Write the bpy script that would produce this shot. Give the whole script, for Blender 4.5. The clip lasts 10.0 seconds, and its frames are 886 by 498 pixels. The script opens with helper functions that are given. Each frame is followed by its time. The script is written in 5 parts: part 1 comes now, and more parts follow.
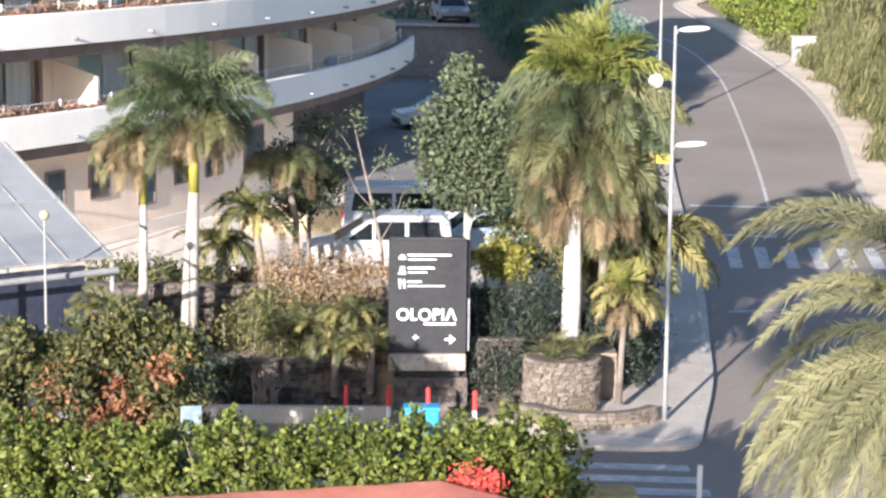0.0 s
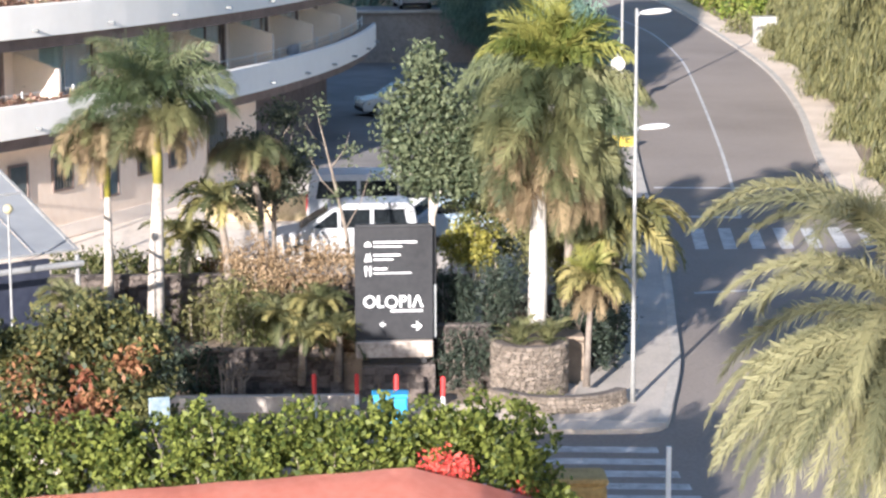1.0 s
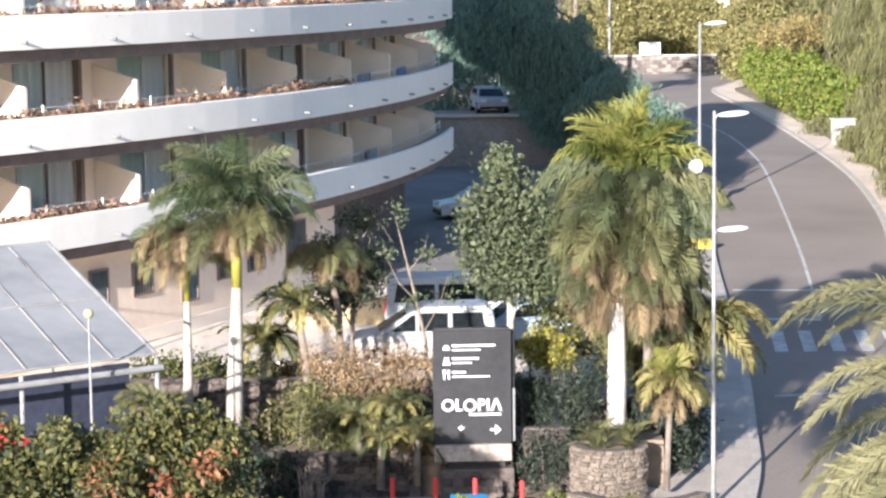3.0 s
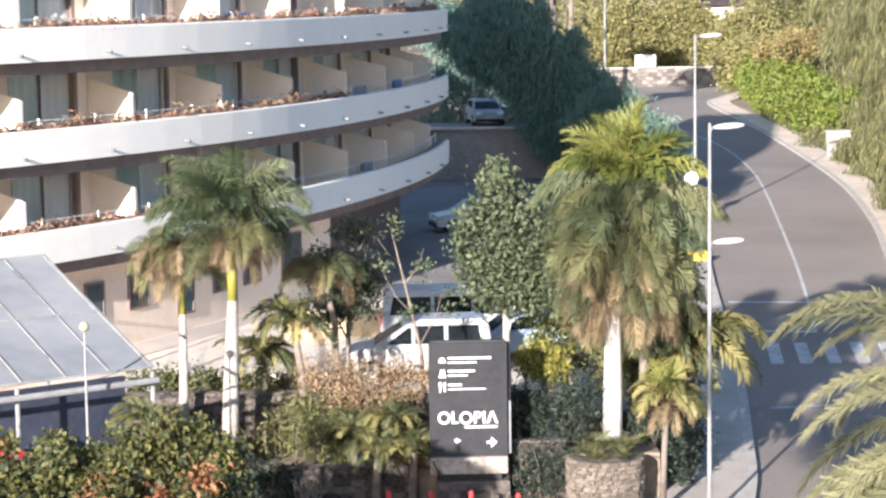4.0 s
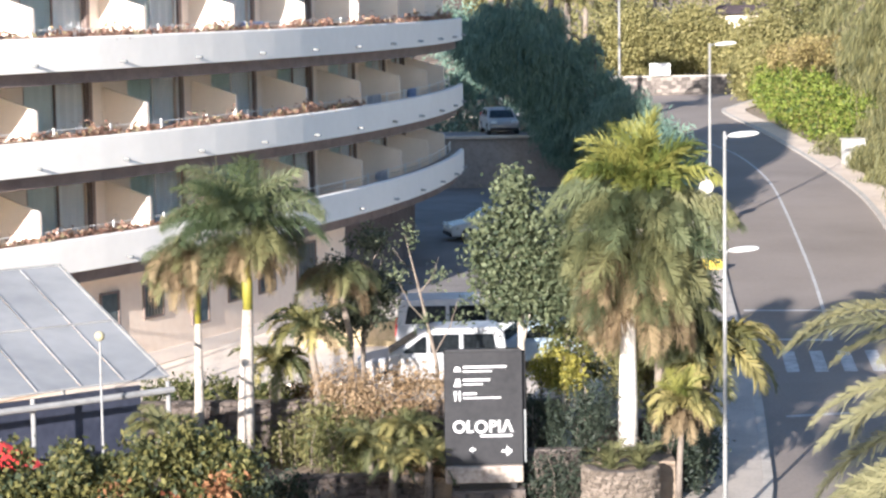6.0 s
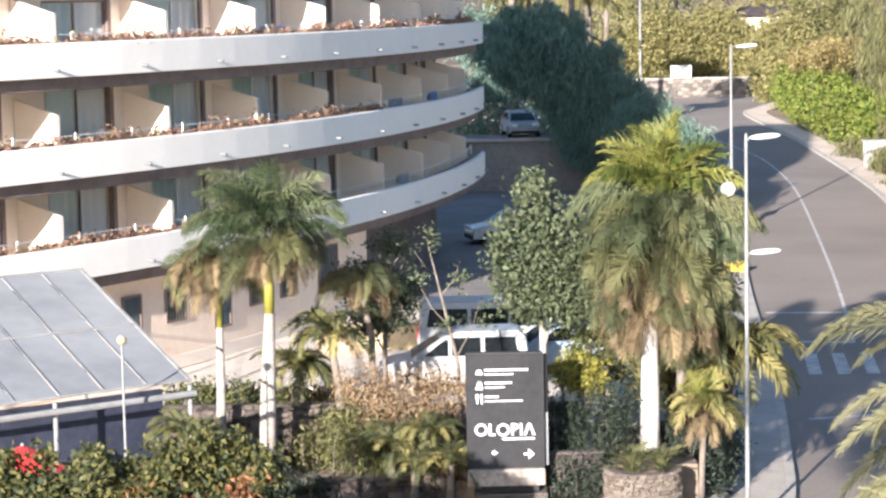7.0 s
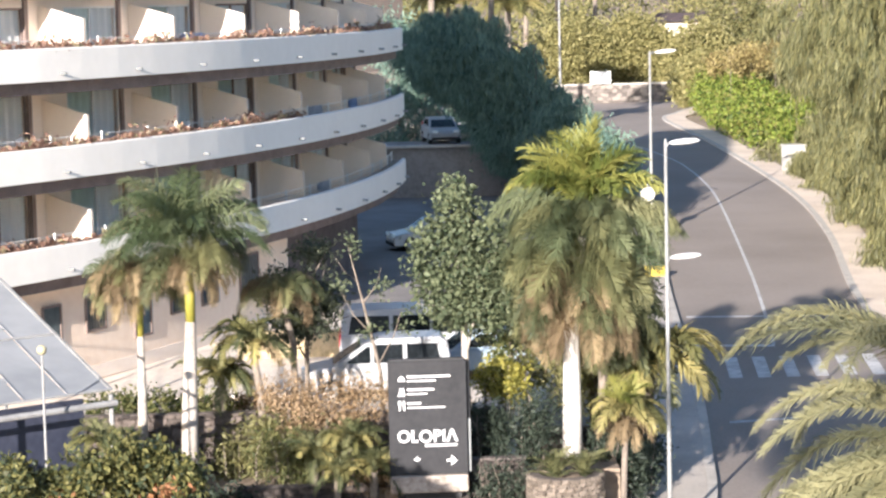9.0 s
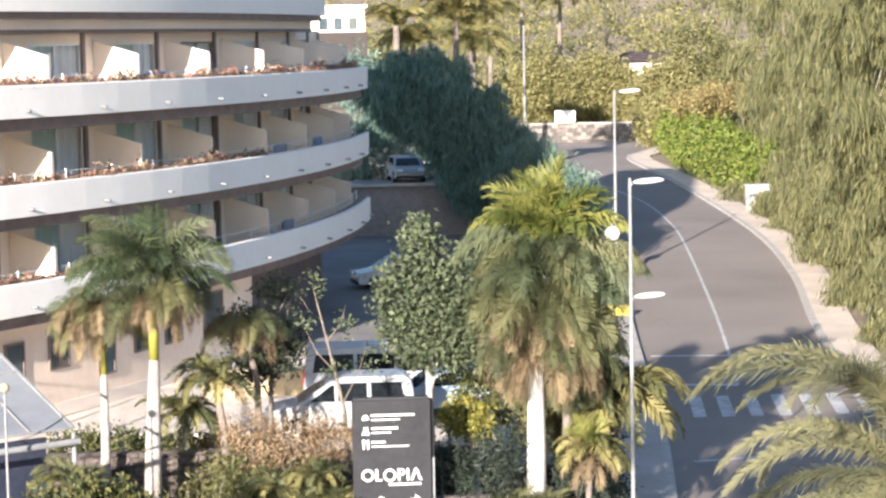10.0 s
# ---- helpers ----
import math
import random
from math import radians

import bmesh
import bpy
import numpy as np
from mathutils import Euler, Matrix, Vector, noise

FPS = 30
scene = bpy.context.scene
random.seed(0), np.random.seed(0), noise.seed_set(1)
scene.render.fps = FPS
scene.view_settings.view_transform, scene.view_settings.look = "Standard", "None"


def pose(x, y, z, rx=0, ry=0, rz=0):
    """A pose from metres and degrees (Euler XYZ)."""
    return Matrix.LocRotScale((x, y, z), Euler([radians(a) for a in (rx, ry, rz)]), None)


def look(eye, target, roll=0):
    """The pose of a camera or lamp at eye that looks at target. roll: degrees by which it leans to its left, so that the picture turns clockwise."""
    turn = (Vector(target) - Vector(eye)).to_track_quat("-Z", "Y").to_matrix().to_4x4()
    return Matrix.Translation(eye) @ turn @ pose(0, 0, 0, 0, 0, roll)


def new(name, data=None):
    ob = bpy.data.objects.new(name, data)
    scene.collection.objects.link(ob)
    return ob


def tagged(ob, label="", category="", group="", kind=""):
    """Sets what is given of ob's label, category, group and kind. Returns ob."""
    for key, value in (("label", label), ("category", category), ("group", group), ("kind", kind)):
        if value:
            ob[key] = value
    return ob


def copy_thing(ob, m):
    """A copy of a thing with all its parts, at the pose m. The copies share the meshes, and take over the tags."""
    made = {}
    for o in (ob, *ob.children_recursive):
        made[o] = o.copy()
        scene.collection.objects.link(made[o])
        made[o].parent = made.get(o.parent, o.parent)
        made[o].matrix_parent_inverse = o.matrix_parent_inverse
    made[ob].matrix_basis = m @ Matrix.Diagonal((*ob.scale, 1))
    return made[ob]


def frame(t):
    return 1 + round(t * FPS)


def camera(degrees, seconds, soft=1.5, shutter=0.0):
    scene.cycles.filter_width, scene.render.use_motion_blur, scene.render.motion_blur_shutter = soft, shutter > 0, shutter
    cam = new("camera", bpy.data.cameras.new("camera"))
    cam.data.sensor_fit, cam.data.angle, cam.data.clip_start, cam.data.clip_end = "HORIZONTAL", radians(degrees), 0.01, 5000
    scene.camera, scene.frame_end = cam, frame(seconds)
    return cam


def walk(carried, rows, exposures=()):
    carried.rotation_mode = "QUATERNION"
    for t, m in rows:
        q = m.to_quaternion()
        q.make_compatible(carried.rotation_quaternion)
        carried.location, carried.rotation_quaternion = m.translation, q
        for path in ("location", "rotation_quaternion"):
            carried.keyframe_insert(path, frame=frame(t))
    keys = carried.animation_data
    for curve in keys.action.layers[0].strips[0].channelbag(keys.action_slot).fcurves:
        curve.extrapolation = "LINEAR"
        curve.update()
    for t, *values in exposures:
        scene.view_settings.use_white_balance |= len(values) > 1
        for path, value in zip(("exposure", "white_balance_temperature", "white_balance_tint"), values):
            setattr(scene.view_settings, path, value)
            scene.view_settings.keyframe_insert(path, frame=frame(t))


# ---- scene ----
cam = camera(22.18, 10.0, soft=2.5)
EYE = Vector((0, 0, 14.0))
PATH = [
    (0.0, 1.145, 59.201, -9.690, 0.69), (0.5, 1.493, 59.149, -9.956, -0.29), (1.0, 2.058, 59.118, -10.043, -0.20),
    (1.5, 1.583, 59.273, -9.179, -0.72), (2.0, 0.432, 59.476, -7.900, -0.74), (2.5, 0.000, 59.526, -7.530, -0.69),
    (4.0, 0.130, 59.592, -6.986, -0.76), (4.5, 0.165, 59.568, -7.186, -0.86), (5.0, 0.195, 59.550, -7.333, -0.61),
    (5.5, 0.074, 59.596, -6.954, -0.72), (7.0, -0.828, 59.624, -6.653, -1.14), (7.5, 0.561, 59.577, -7.090, -1.17),
    (8.0, 1.257, 59.526, -7.420, -0.65), (8.5, 0.884, 59.628, -6.617, -1.48), (9.0, 1.263, 59.631, -6.522, -1.34),
    (9.5, 2.142, 59.582, -6.736, -1.08), (10.0, 2.228, 59.704, -5.523, -1.11)]
walk(cam, [(t, look(EYE, EYE + Vector((x, y, z)), r)) for t, x, y, z, r in PATH], [(0.0, 1.62, 5200, 13), (5.5, 1.64, 5230, 13), (10.0, 1.66, 5350, 13)])

# ---- light: a low sun behind the camera, from the left ----
SUN_WAY = Vector((0.37, 0.929, -0.245)).normalized()
sun = new("sun", bpy.data.lights.new("sun", "SUN"))
sun.data.energy, sun.data.angle, sun.data.color = 5.0, radians(0.55), (1.0, 0.815, 0.60)
sun.matrix_world = look((0, -20, 60), Vector((0, -20, 60)) + SUN_WAY)
world = bpy.data.worlds.new("sky")
scene.world = world
world.use_nodes = True
sky = world.node_tree.nodes.new("ShaderNodeTexSky")
sky.sky_type, sky.sun_disc = "NISHITA", False
sky.sun_elevation, sky.sun_rotation = math.asin(-SUN_WAY.z), math.atan2(-SUN_WAY.x, -SUN_WAY.y)
back = world.node_tree.nodes["Background"]
back.inputs[1].default_value = 0.068
world.node_tree.links.new(sky.outputs[0], back.inputs[0])

# ---- materials ----
MATS = {}


def mat(name, a, b=None, rough=0.8, scale=3.0, bump=0.0, metal=0.0, piece=0.0, island=False, thin=0.0, fine=8.0, spec=0.5, c=None):
    """Two colours mixed by coarse and fine noise; piece: how much each object differs; island: each leaf differs; thin: light passes through."""
    if name in MATS:
        return MATS[name]
    m = bpy.data.materials.new(name)
    m.use_nodes = True
    n, l = m.node_tree.nodes, m.node_tree.links
    p = n["Principled BSDF"]
    p.inputs["Roughness"].default_value, p.inputs["Metallic"].default_value = rough, metal
    p.inputs["Specular IOR Level"].default_value = spec
    b = b or tuple(v * 0.8 for v in a)
    coord = n.new("ShaderNodeTexCoord")
    big, small = n.new("ShaderNodeTexNoise"), n.new("ShaderNodeTexNoise")
    for t, s, d in ((big, scale, 4), (small, scale * fine, 6)):
        t.inputs["Scale"].default_value, t.inputs["Detail"].default_value = s, d
        l.new(coord.outputs["Object"], t.inputs["Vector"])
    add = n.new("ShaderNodeMath")
    add.operation = "MULTIPLY_ADD"
    l.new(small.outputs["Fac"], add.inputs[0])
    add.inputs[1].default_value = 0.7
    l.new(big.outputs["Fac"], add.inputs[2])
    fac = add.outputs[0]
    if island or piece:
        src = n.new("ShaderNodeNewGeometry").outputs["Random Per Island"] if island else n.new("ShaderNodeObjectInfo").outputs["Random"]
        mix = n.new("ShaderNodeMath")
        mix.operation = "MULTIPLY_ADD"
        l.new(src, mix.inputs[0])
        mix.inputs[1].default_value = 0.9 if island else piece
        half = n.new("ShaderNodeMath")
        half.operation = "MULTIPLY_ADD"
        l.new(fac, half.inputs[0])
        half.inputs[1].default_value, half.inputs[2].default_value = 0.6, -0.3 if island else 0.3 - piece / 2
        l.new(half.outputs[0], mix.inputs[2])
        fac = mix.outputs[0]
    ramp = n.new("ShaderNodeValToRGB")
    ramp.color_ramp.elements[0].position, ramp.color_ramp.elements[1].position = (0.25, 0.95) if island else (0.6, 1.1)
    if not island:
        ramp.color_ramp.elements[1].position = 1.0
    ramp.color_ramp.elements[0].color, ramp.color_ramp.elements[1].color = (*a, 1), (*b, 1)
    if c:
        e = ramp.color_ramp.elements.new(1.0)
        e.color = (*c, 1)
        ramp.color_ramp.elements[1].position = 0.86
    l.new(fac, ramp.inputs[0])
    l.new(ramp.outputs[0], p.inputs["Base Color"])
    if bump:
        bn = n.new("ShaderNodeBump")
        bn.inputs["Strength"].default_value, bn.inputs["Distance"].default_value = bump, 0.05
        l.new(small.outputs["Fac"], bn.inputs["Height"])
        l.new(bn.outputs[0], p.inputs["Normal"])
    if thin:
        tr, mx = n.new("ShaderNodeBsdfTranslucent"), n.new("ShaderNodeMixShader")
        l.new(ramp.outputs[0], tr.inputs[0])
        mx.inputs[0].default_value = thin
        l.new(p.outputs[0], mx.inputs[1])
        l.new(tr.outputs[0], mx.inputs[2])
        l.new(mx.outputs[0], n["Material Output"].inputs[0])
    MATS[name] = m
    return m


def leaf(name, a, b, c=None, thin=0.3):
    return mat(name, a, b, rough=0.55, scale=0.6, island=True, thin=thin, c=c, spec=0.3)


ASPHALT = mat("asphalt", (0.2, 0.17, 0.145), (0.285, 0.243, 0.208), 0.92, 0.12, 0.3, fine=90)
PAVE = mat("pavement_concrete", (0.36, 0.32, 0.28), (0.5, 0.45, 0.39), 0.9, 0.6, 0.2, fine=20)
SAND = mat("sandy_pavement", (0.56, 0.46, 0.36), (0.72, 0.61, 0.49), 0.95, 0.5, 0.3, fine=20)
KERB = mat("kerb_stone", (0.38, 0.35, 0.31), (0.52, 0.48, 0.42), 0.9, 1.5, 0.2)
SOIL = mat("dry_soil", (0.2, 0.155, 0.115), (0.34, 0.27, 0.2), 0.95, 0.3, 0.5, fine=15)
PAINT = mat("road_paint", (0.3, 0.29, 0.28), (0.6, 0.59, 0.57), 0.8, 2.5, fine=10)
TERRACE = mat("terrace_paving", (0.6, 0.53, 0.44), (0.78, 0.7, 0.6), 0.9, 0.5, 0.2, fine=16)
WHITE_WALL = mat("white_render", (0.87, 0.83, 0.76), (0.91, 0.87, 0.8), 0.85, 0.4, 0.02, fine=8)
BEIGE = mat("beige_render", (0.83, 0.73, 0.62), (0.88, 0.78, 0.67), 0.88, 0.5, 0.03, fine=8)
BROWN = mat("brown_timber", (0.15, 0.11, 0.095), (0.22, 0.17, 0.15), 0.7, 2.0, 0.1)
GLASS = mat("window_glass", (0.05, 0.07, 0.08), (0.09, 0.12, 0.13), 0.06, 0.5, spec=0.8)
CURTAIN = mat("curtain", (0.87, 0.93, 0.94), (0.93, 0.96, 0.96), 0.9, 2.0, fine=5)
DARK = mat("dark_opening", (0.02, 0.02, 0.022), (0.04, 0.04, 0.042), 0.6, 1.0)
METAL = mat("grey_metal", (0.26, 0.27, 0.27), (0.36, 0.37, 0.37), 0.45, 4.0, metal=0.6)
POLE = mat("weathered_pole", (0.2, 0.2, 0.195), (0.3, 0.3, 0.29), 0.6, 1.5, spec=0.3)
WHITE_PAINT = mat("white_paint", (0.7, 0.7, 0.68), (0.78, 0.78, 0.76), 0.45, 2.0)
CAR_WHITE = mat("white_car_paint", (0.36, 0.37, 0.385), (0.42, 0.43, 0.445), 0.3, 1.0)
CAR_BLUE = mat("silver_blue_car_paint", (0.30, 0.38, 0.46), (0.36, 0.44, 0.52), 0.25, 1.0)
TYRE = mat("tyre_rubber", (0.02, 0.02, 0.02), (0.035, 0.035, 0.035), 0.85, 5.0)
CAR_GLASS = mat("car_glass", (0.015, 0.018, 0.02), (0.03, 0.035, 0.04), 0.12, 1.0, spec=0.25)
# Dark lava stone, darkened further for the shade on the low walls.
STONE = mat("shadowed_volcanic_stone", (0.06, 0.05, 0.045), (0.17, 0.14, 0.12), 0.95, 1.2, 0.9, piece=0.8, fine=10)
STONE_PALE = mat("pale_rubble_stone", (0.2, 0.165, 0.13), (0.34, 0.285, 0.23), 0.95, 2.0, 0.9, piece=0.6, fine=8)
MORTAR = mat("mortar", (0.09, 0.078, 0.07), (0.16, 0.135, 0.12), 0.95, 2.0, 0.6)
LEDGE = mat("weathered_ledge", (0.17, 0.135, 0.11), (0.46, 0.4, 0.34), 0.9, 1.4, 0.3, fine=6)
SIGN_BLACK = mat("black_sign_panel", (0.022, 0.0225, 0.025), (0.036, 0.036, 0.039), 0.7, 1.0, fine=6, spec=0.25)
SIGN_WHITE = mat("white_sign_print", (0.6, 0.6, 0.6), (0.7, 0.7, 0.69), 0.6, 3.0)
WHITE_TRUNK = mat("whitewashed_trunk", (0.5, 0.47, 0.42), (0.68, 0.65, 0.6), 0.9, 1.6, 0.4, fine=7)
TRUNK_PALE = mat("pale_palm_trunk", (0.27, 0.235, 0.2), (0.46, 0.42, 0.37), 0.9, 1.6, 0.4, fine=7)
SHAFT = mat("green_crownshaft", (0.11, 0.15, 0.022), (0.3, 0.26, 0.04), 0.55, 0.8, fine=4)
BARK = mat("grey_bark", (0.13, 0.105, 0.085), (0.26, 0.22, 0.18), 0.95, 3.0, 0.8, fine=8)
YELLOW = mat("yellow_paint", (0.75, 0.52, 0.03), (0.85, 0.6, 0.05), 0.5, 1.5)
RED = mat("red_paint", (0.55, 0.03, 0.03), (0.65, 0.05, 0.045), 0.5, 3.0)
BLUE = mat("blue_plastic", (0.03, 0.26, 0.55), (0.05, 0.33, 0.65), 0.5, 2.0)
CANVAS = mat("orange_red_canvas", (0.62, 0.23, 0.16), (0.72, 0.31, 0.23), 0.85, 0.5, 0.15, fine=9)
CABINET_PAINT = mat("cabinet_paint", (0.36, 0.35, 0.33), (0.48, 0.47, 0.44), 0.6, 1.5)
FRAME_PAINT = mat("grey_white_frame_paint", (0.2, 0.2, 0.2), (0.29, 0.29, 0.285), 0.6, 1.5)
SHEET = mat("white_roof_sheet", (0.25, 0.27, 0.3), (0.35, 0.37, 0.4), 0.45, 0.25, fine=6)

FROND_GREEN = mat("palm_green", (0.0722, 0.0988, 0.0471), (0.179, 0.201, 0.103), 0.5, 0.7, piece=0.6, thin=0.3, spec=0.3)
FROND_BRIGHT = mat("palm_yellow_green", (0.122, 0.152, 0.0342), (0.266, 0.266, 0.0684), 0.5, 0.7, piece=0.7, thin=0.3, spec=0.3)
FROND_DRY = mat("palm_dry_brown", (0.16, 0.118, 0.0684), (0.274, 0.213, 0.122), 0.8, 0.7, piece=0.8, thin=0.2, spec=0.2)
FROND_GOLD = mat("palm_golden", (0.14, 0.14, 0.05), (0.34, 0.3, 0.115), 0.55, 0.7, piece=0.8, thin=0.3, spec=0.3)
FROND_OLIVE = mat("palm_olive", (0.085, 0.098, 0.045), (0.2, 0.2, 0.09), 0.6, 0.7, piece=0.8, thin=0.3, spec=0.3)
FROND_GREY = mat("palm_grey_green", (0.135, 0.14, 0.075), (0.27, 0.26, 0.135), 0.6, 0.7, piece=0.8, thin=0.25, spec=0.3)
LEAF_DARK = leaf("leaf_dark", (0.05, 0.07, 0.038), (0.165, 0.19, 0.105))
# Leaf of the shaded trees, lightened and blued to show haze.
LEAF_HAZED = leaf("leaf_hazed", (0.09, 0.155, 0.135), (0.22, 0.32, 0.24))
# Leaf kept nearly black to carry the shade round the stone walls.
LEAF_SHADOWED = leaf("leaf_shadowed", (0.022, 0.033, 0.024), (0.068, 0.086, 0.06))
LEAF_MID = leaf("leaf_mid", (0.038, 0.057, 0.019), (0.198, 0.198, 0.076))
LEAF_LIGHT = leaf("leaf_bright", (0.05, 0.085, 0.015), (0.26, 0.315, 0.05), (0.21, 0.2, 0.055))
LEAF_HEDGE = leaf("leaf_hedge", (0.0342, 0.0547, 0.0122), (0.19, 0.217, 0.0418))
LEAF_YELLOW = leaf("leaf_yellow", (0.12, 0.125, 0.025), (0.35, 0.32, 0.065))
LEAF_RED = leaf("leaf_red", (0.18, 0.06, 0.035), (0.33, 0.14, 0.08))
LEAF_DRY = leaf("leaf_dry", (0.182, 0.122, 0.0608), (0.441, 0.327, 0.198))
LEAF_MIXED = leaf("leaf_mixed", (0.0418, 0.0517, 0.019), (0.205, 0.194, 0.0646), (0.057, 0.076, 0.0418))
# Brighter copy of the olive leaf, with the far slope's sunlight in its colour.
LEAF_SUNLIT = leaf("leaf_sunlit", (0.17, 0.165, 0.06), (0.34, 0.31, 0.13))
LEAF_OLIVE = leaf("leaf_olive", (0.076, 0.0836, 0.0304), (0.251, 0.236, 0.0988))
LEAF_PLANTER = leaf("leaf_planter", (0.17, 0.1, 0.075), (0.38, 0.235, 0.17), (0.3, 0.27, 0.16))
FLOWER = leaf("flower_red", (0.55, 0.05, 0.05), (0.75, 0.14, 0.1))


def clear_glass():
    """A thin pane: mostly see-through, with a sharp gloss."""
    m = bpy.data.materials.new("clear_glass")
    m.use_nodes = True
    n, l = m.node_tree.nodes, m.node_tree.links
    see, gloss, mix = n.new("ShaderNodeBsdfTransparent"), n.new("ShaderNodeBsdfGlossy"), n.new("ShaderNodeMixShader")
    see.inputs[0].default_value = (0.92, 0.98, 0.98, 1)
    gloss.inputs["Roughness"].default_value = 0.03
    mix.inputs[0].default_value = 0.09
    l.new(see.outputs[0], mix.inputs[1])
    l.new(gloss.outputs[0], mix.inputs[2])
    l.new(mix.outputs[0], n["Material Output"].inputs[0])
    return m


GLASS_CLEAR = clear_glass()


# ---- building helpers ----
def part(name, bm, material, parent=None, label="", m=None, smooth=False):
    me = bpy.data.meshes.new(name)
    bmesh.ops.recalc_face_normals(bm, faces=bm.faces)
    bm.to_mesh(me)
    bm.free()
    me.materials.append(material)
    if smooth:
        me.polygons.foreach_set("use_smooth", [True] * len(me.polygons))
    ob = new(name, me)
    ob.parent = parent
    if m is not None:
        ob.matrix_basis = m
    return tagged(ob, label)


def raw(name, verts, faces, material, parent=None, label="", kind=""):
    me = bpy.data.meshes.new(name)
    me.from_pydata([tuple(v) for v in verts], [], faces)
    me.materials.append(material)
    ob = new(name, me)
    ob.parent = parent
    return tagged(ob, label, kind=kind)


def quads(name, q, material, parent=None, label="", kind=""):
    """One mesh from an array of four-cornered leaves, N x 4 x 3."""
    q = np.asarray(q, dtype=np.float32)
    n = len(q)
    me = bpy.data.meshes.new(name)
    me.vertices.add(n * 4)
    me.vertices.foreach_set("co", q.ravel())
    me.loops.add(n * 4)
    me.loops.foreach_set("vertex_index", np.arange(n * 4, dtype=np.int32))
    me.polygons.add(n)
    me.polygons.foreach_set("loop_start", np.arange(0, n * 4, 4, dtype=np.int32))
    me.polygons.foreach_set("loop_total", np.full(n, 4, dtype=np.int32))
    me.update()
    me.materials.append(material)
    ob = new(name, me)
    ob.parent = parent
    return tagged(ob, label, kind=kind)


def thing(name, at, label, category, group="", rz=0.0, kind=""):
    ob = new(name)
    ob.empty_display_size = 0.2
    ob.matrix_basis = pose(*at, 0, 0, rz)
    return tagged(ob, label, category, group, kind)


def box(bm, centre, size, m=None, bevel=0.0):
    made = bmesh.ops.create_cube(bm, size=1.0, matrix=(m or Matrix()) @ Matrix.Translation(centre) @ Matrix.Diagonal((*size, 1)))
    if bevel:
        edges = list({e for v in made["verts"] for e in v.link_edges})
        bmesh.ops.bevel(bm, geom=edges, offset=bevel, segments=2, affect="EDGES", profile=0.5)
    return bm


def boxed(centre, size, m=None, bevel=0.0):
    return box(bmesh.new(), centre, size, m, bevel)


def tube(bm, pts, radii, sides=8, cap=True):
    """A tapered round bar along points."""
    rings = []
    for i, p in enumerate(pts):
        a, b = Vector(pts[max(i - 1, 0)]), Vector(pts[min(i + 1, len(pts) - 1)])
        d = (b - a).normalized()
        u = d.orthogonal().normalized() if abs(d.z) < 0.95 else (Vector((1, 0, 0)) - d * d.x).normalized()
        w = d.cross(u)
        rings.append([bm.verts.new(Vector(p) + (u * math.cos(k * math.tau / sides) + w * math.sin(k * math.tau / sides)) * radii[i]) for k in range(sides)])
    for r, s in zip(rings, rings[1:]):
        for k in range(sides):
            bm.faces.new((r[k], r[(k + 1) % sides], s[(k + 1) % sides], s[k]))
    if cap:
        bm.faces.new(rings[0][::-1])
        bm.faces.new(rings[-1])
    return bm


def prism(bm, outline, y0, y1, inset=0.0):
    """A side outline (x, z) drawn out across y; inset narrows what lies higher up."""
    zs = [p[1] for p in outline]
    lo, hi = min(zs), max(zs)
    sides = []
    for y, sgn in ((y0, 1), (y1, -1)):
        sides.append([bm.verts.new((x, y + sgn * inset * (z - lo) / (hi - lo), z)) for x, z in outline])
    a, b = sides
    n = len(a)
    bm.faces.new(a)
    bm.faces.new(b[::-1])
    for i in range(n):
        bm.faces.new((a[i], b[i], b[(i + 1) % n], a[(i + 1) % n]))
    return bm


def slope_z(y):
    """Height of the street, which climbs away from the junction."""
    return 0.0 if y < 50 else 0.03 * (y - 50) if y < 210 else 4.8 + 0.05 * (y - 210)


def terrace_z(y):
    return 2.5 + 0.014 * (y - 66)


def smooth_line(pts, n=8):
    """Points along a smooth curve through the given ones."""
    out = []
    p = [np.array(q, float) for q in pts]
    for i in range(len(p) - 1):
        a, b, c, d = p[max(i - 1, 0)], p[i], p[i + 1], p[min(i + 2, len(p) - 1)]
        for k in range(n):
            t = k / n
            out.append(0.5 * (2 * b + (c - a) * t + (2 * a - 5 * b + 4 * c - d) * t * t + (3 * b - a - 3 * c + d) * t ** 3))
    out.append(p[-1])
    return out


def strip(name, left, right, lift, material, label, depth=0.0, parent=None, kind="structure", height=slope_z):
    """A ribbon between two lines on the street's slope; depth gives it sides."""
    bm = bmesh.new()
    top = [[bm.verts.new((p[0], p[1], height(p[1]) + lift)) for p in line] for line in (left, right)]
    n = len(left)
    for i in range(n - 1):
        bm.faces.new((top[0][i], top[1][i], top[1][i + 1], top[0][i + 1]))
    if depth:
        low = [[bm.verts.new((v.co.x, v.co.y, v.co.z - depth)) for v in line] for line in top]
        for i in range(n - 1):
            bm.faces.new((top[0][i], top[0][i + 1], low[0][i + 1], low[0][i]))
            bm.faces.new((top[1][i + 1], top[1][i], low[1][i], low[1][i + 1]))
        for i in (0, n - 1):
            bm.faces.new((top[0][i], low[0][i], low[1][i], top[1][i]))
    ob = part(name, bm, material, parent)
    return tagged(ob, label, kind=kind) if kind else tagged(ob, label)


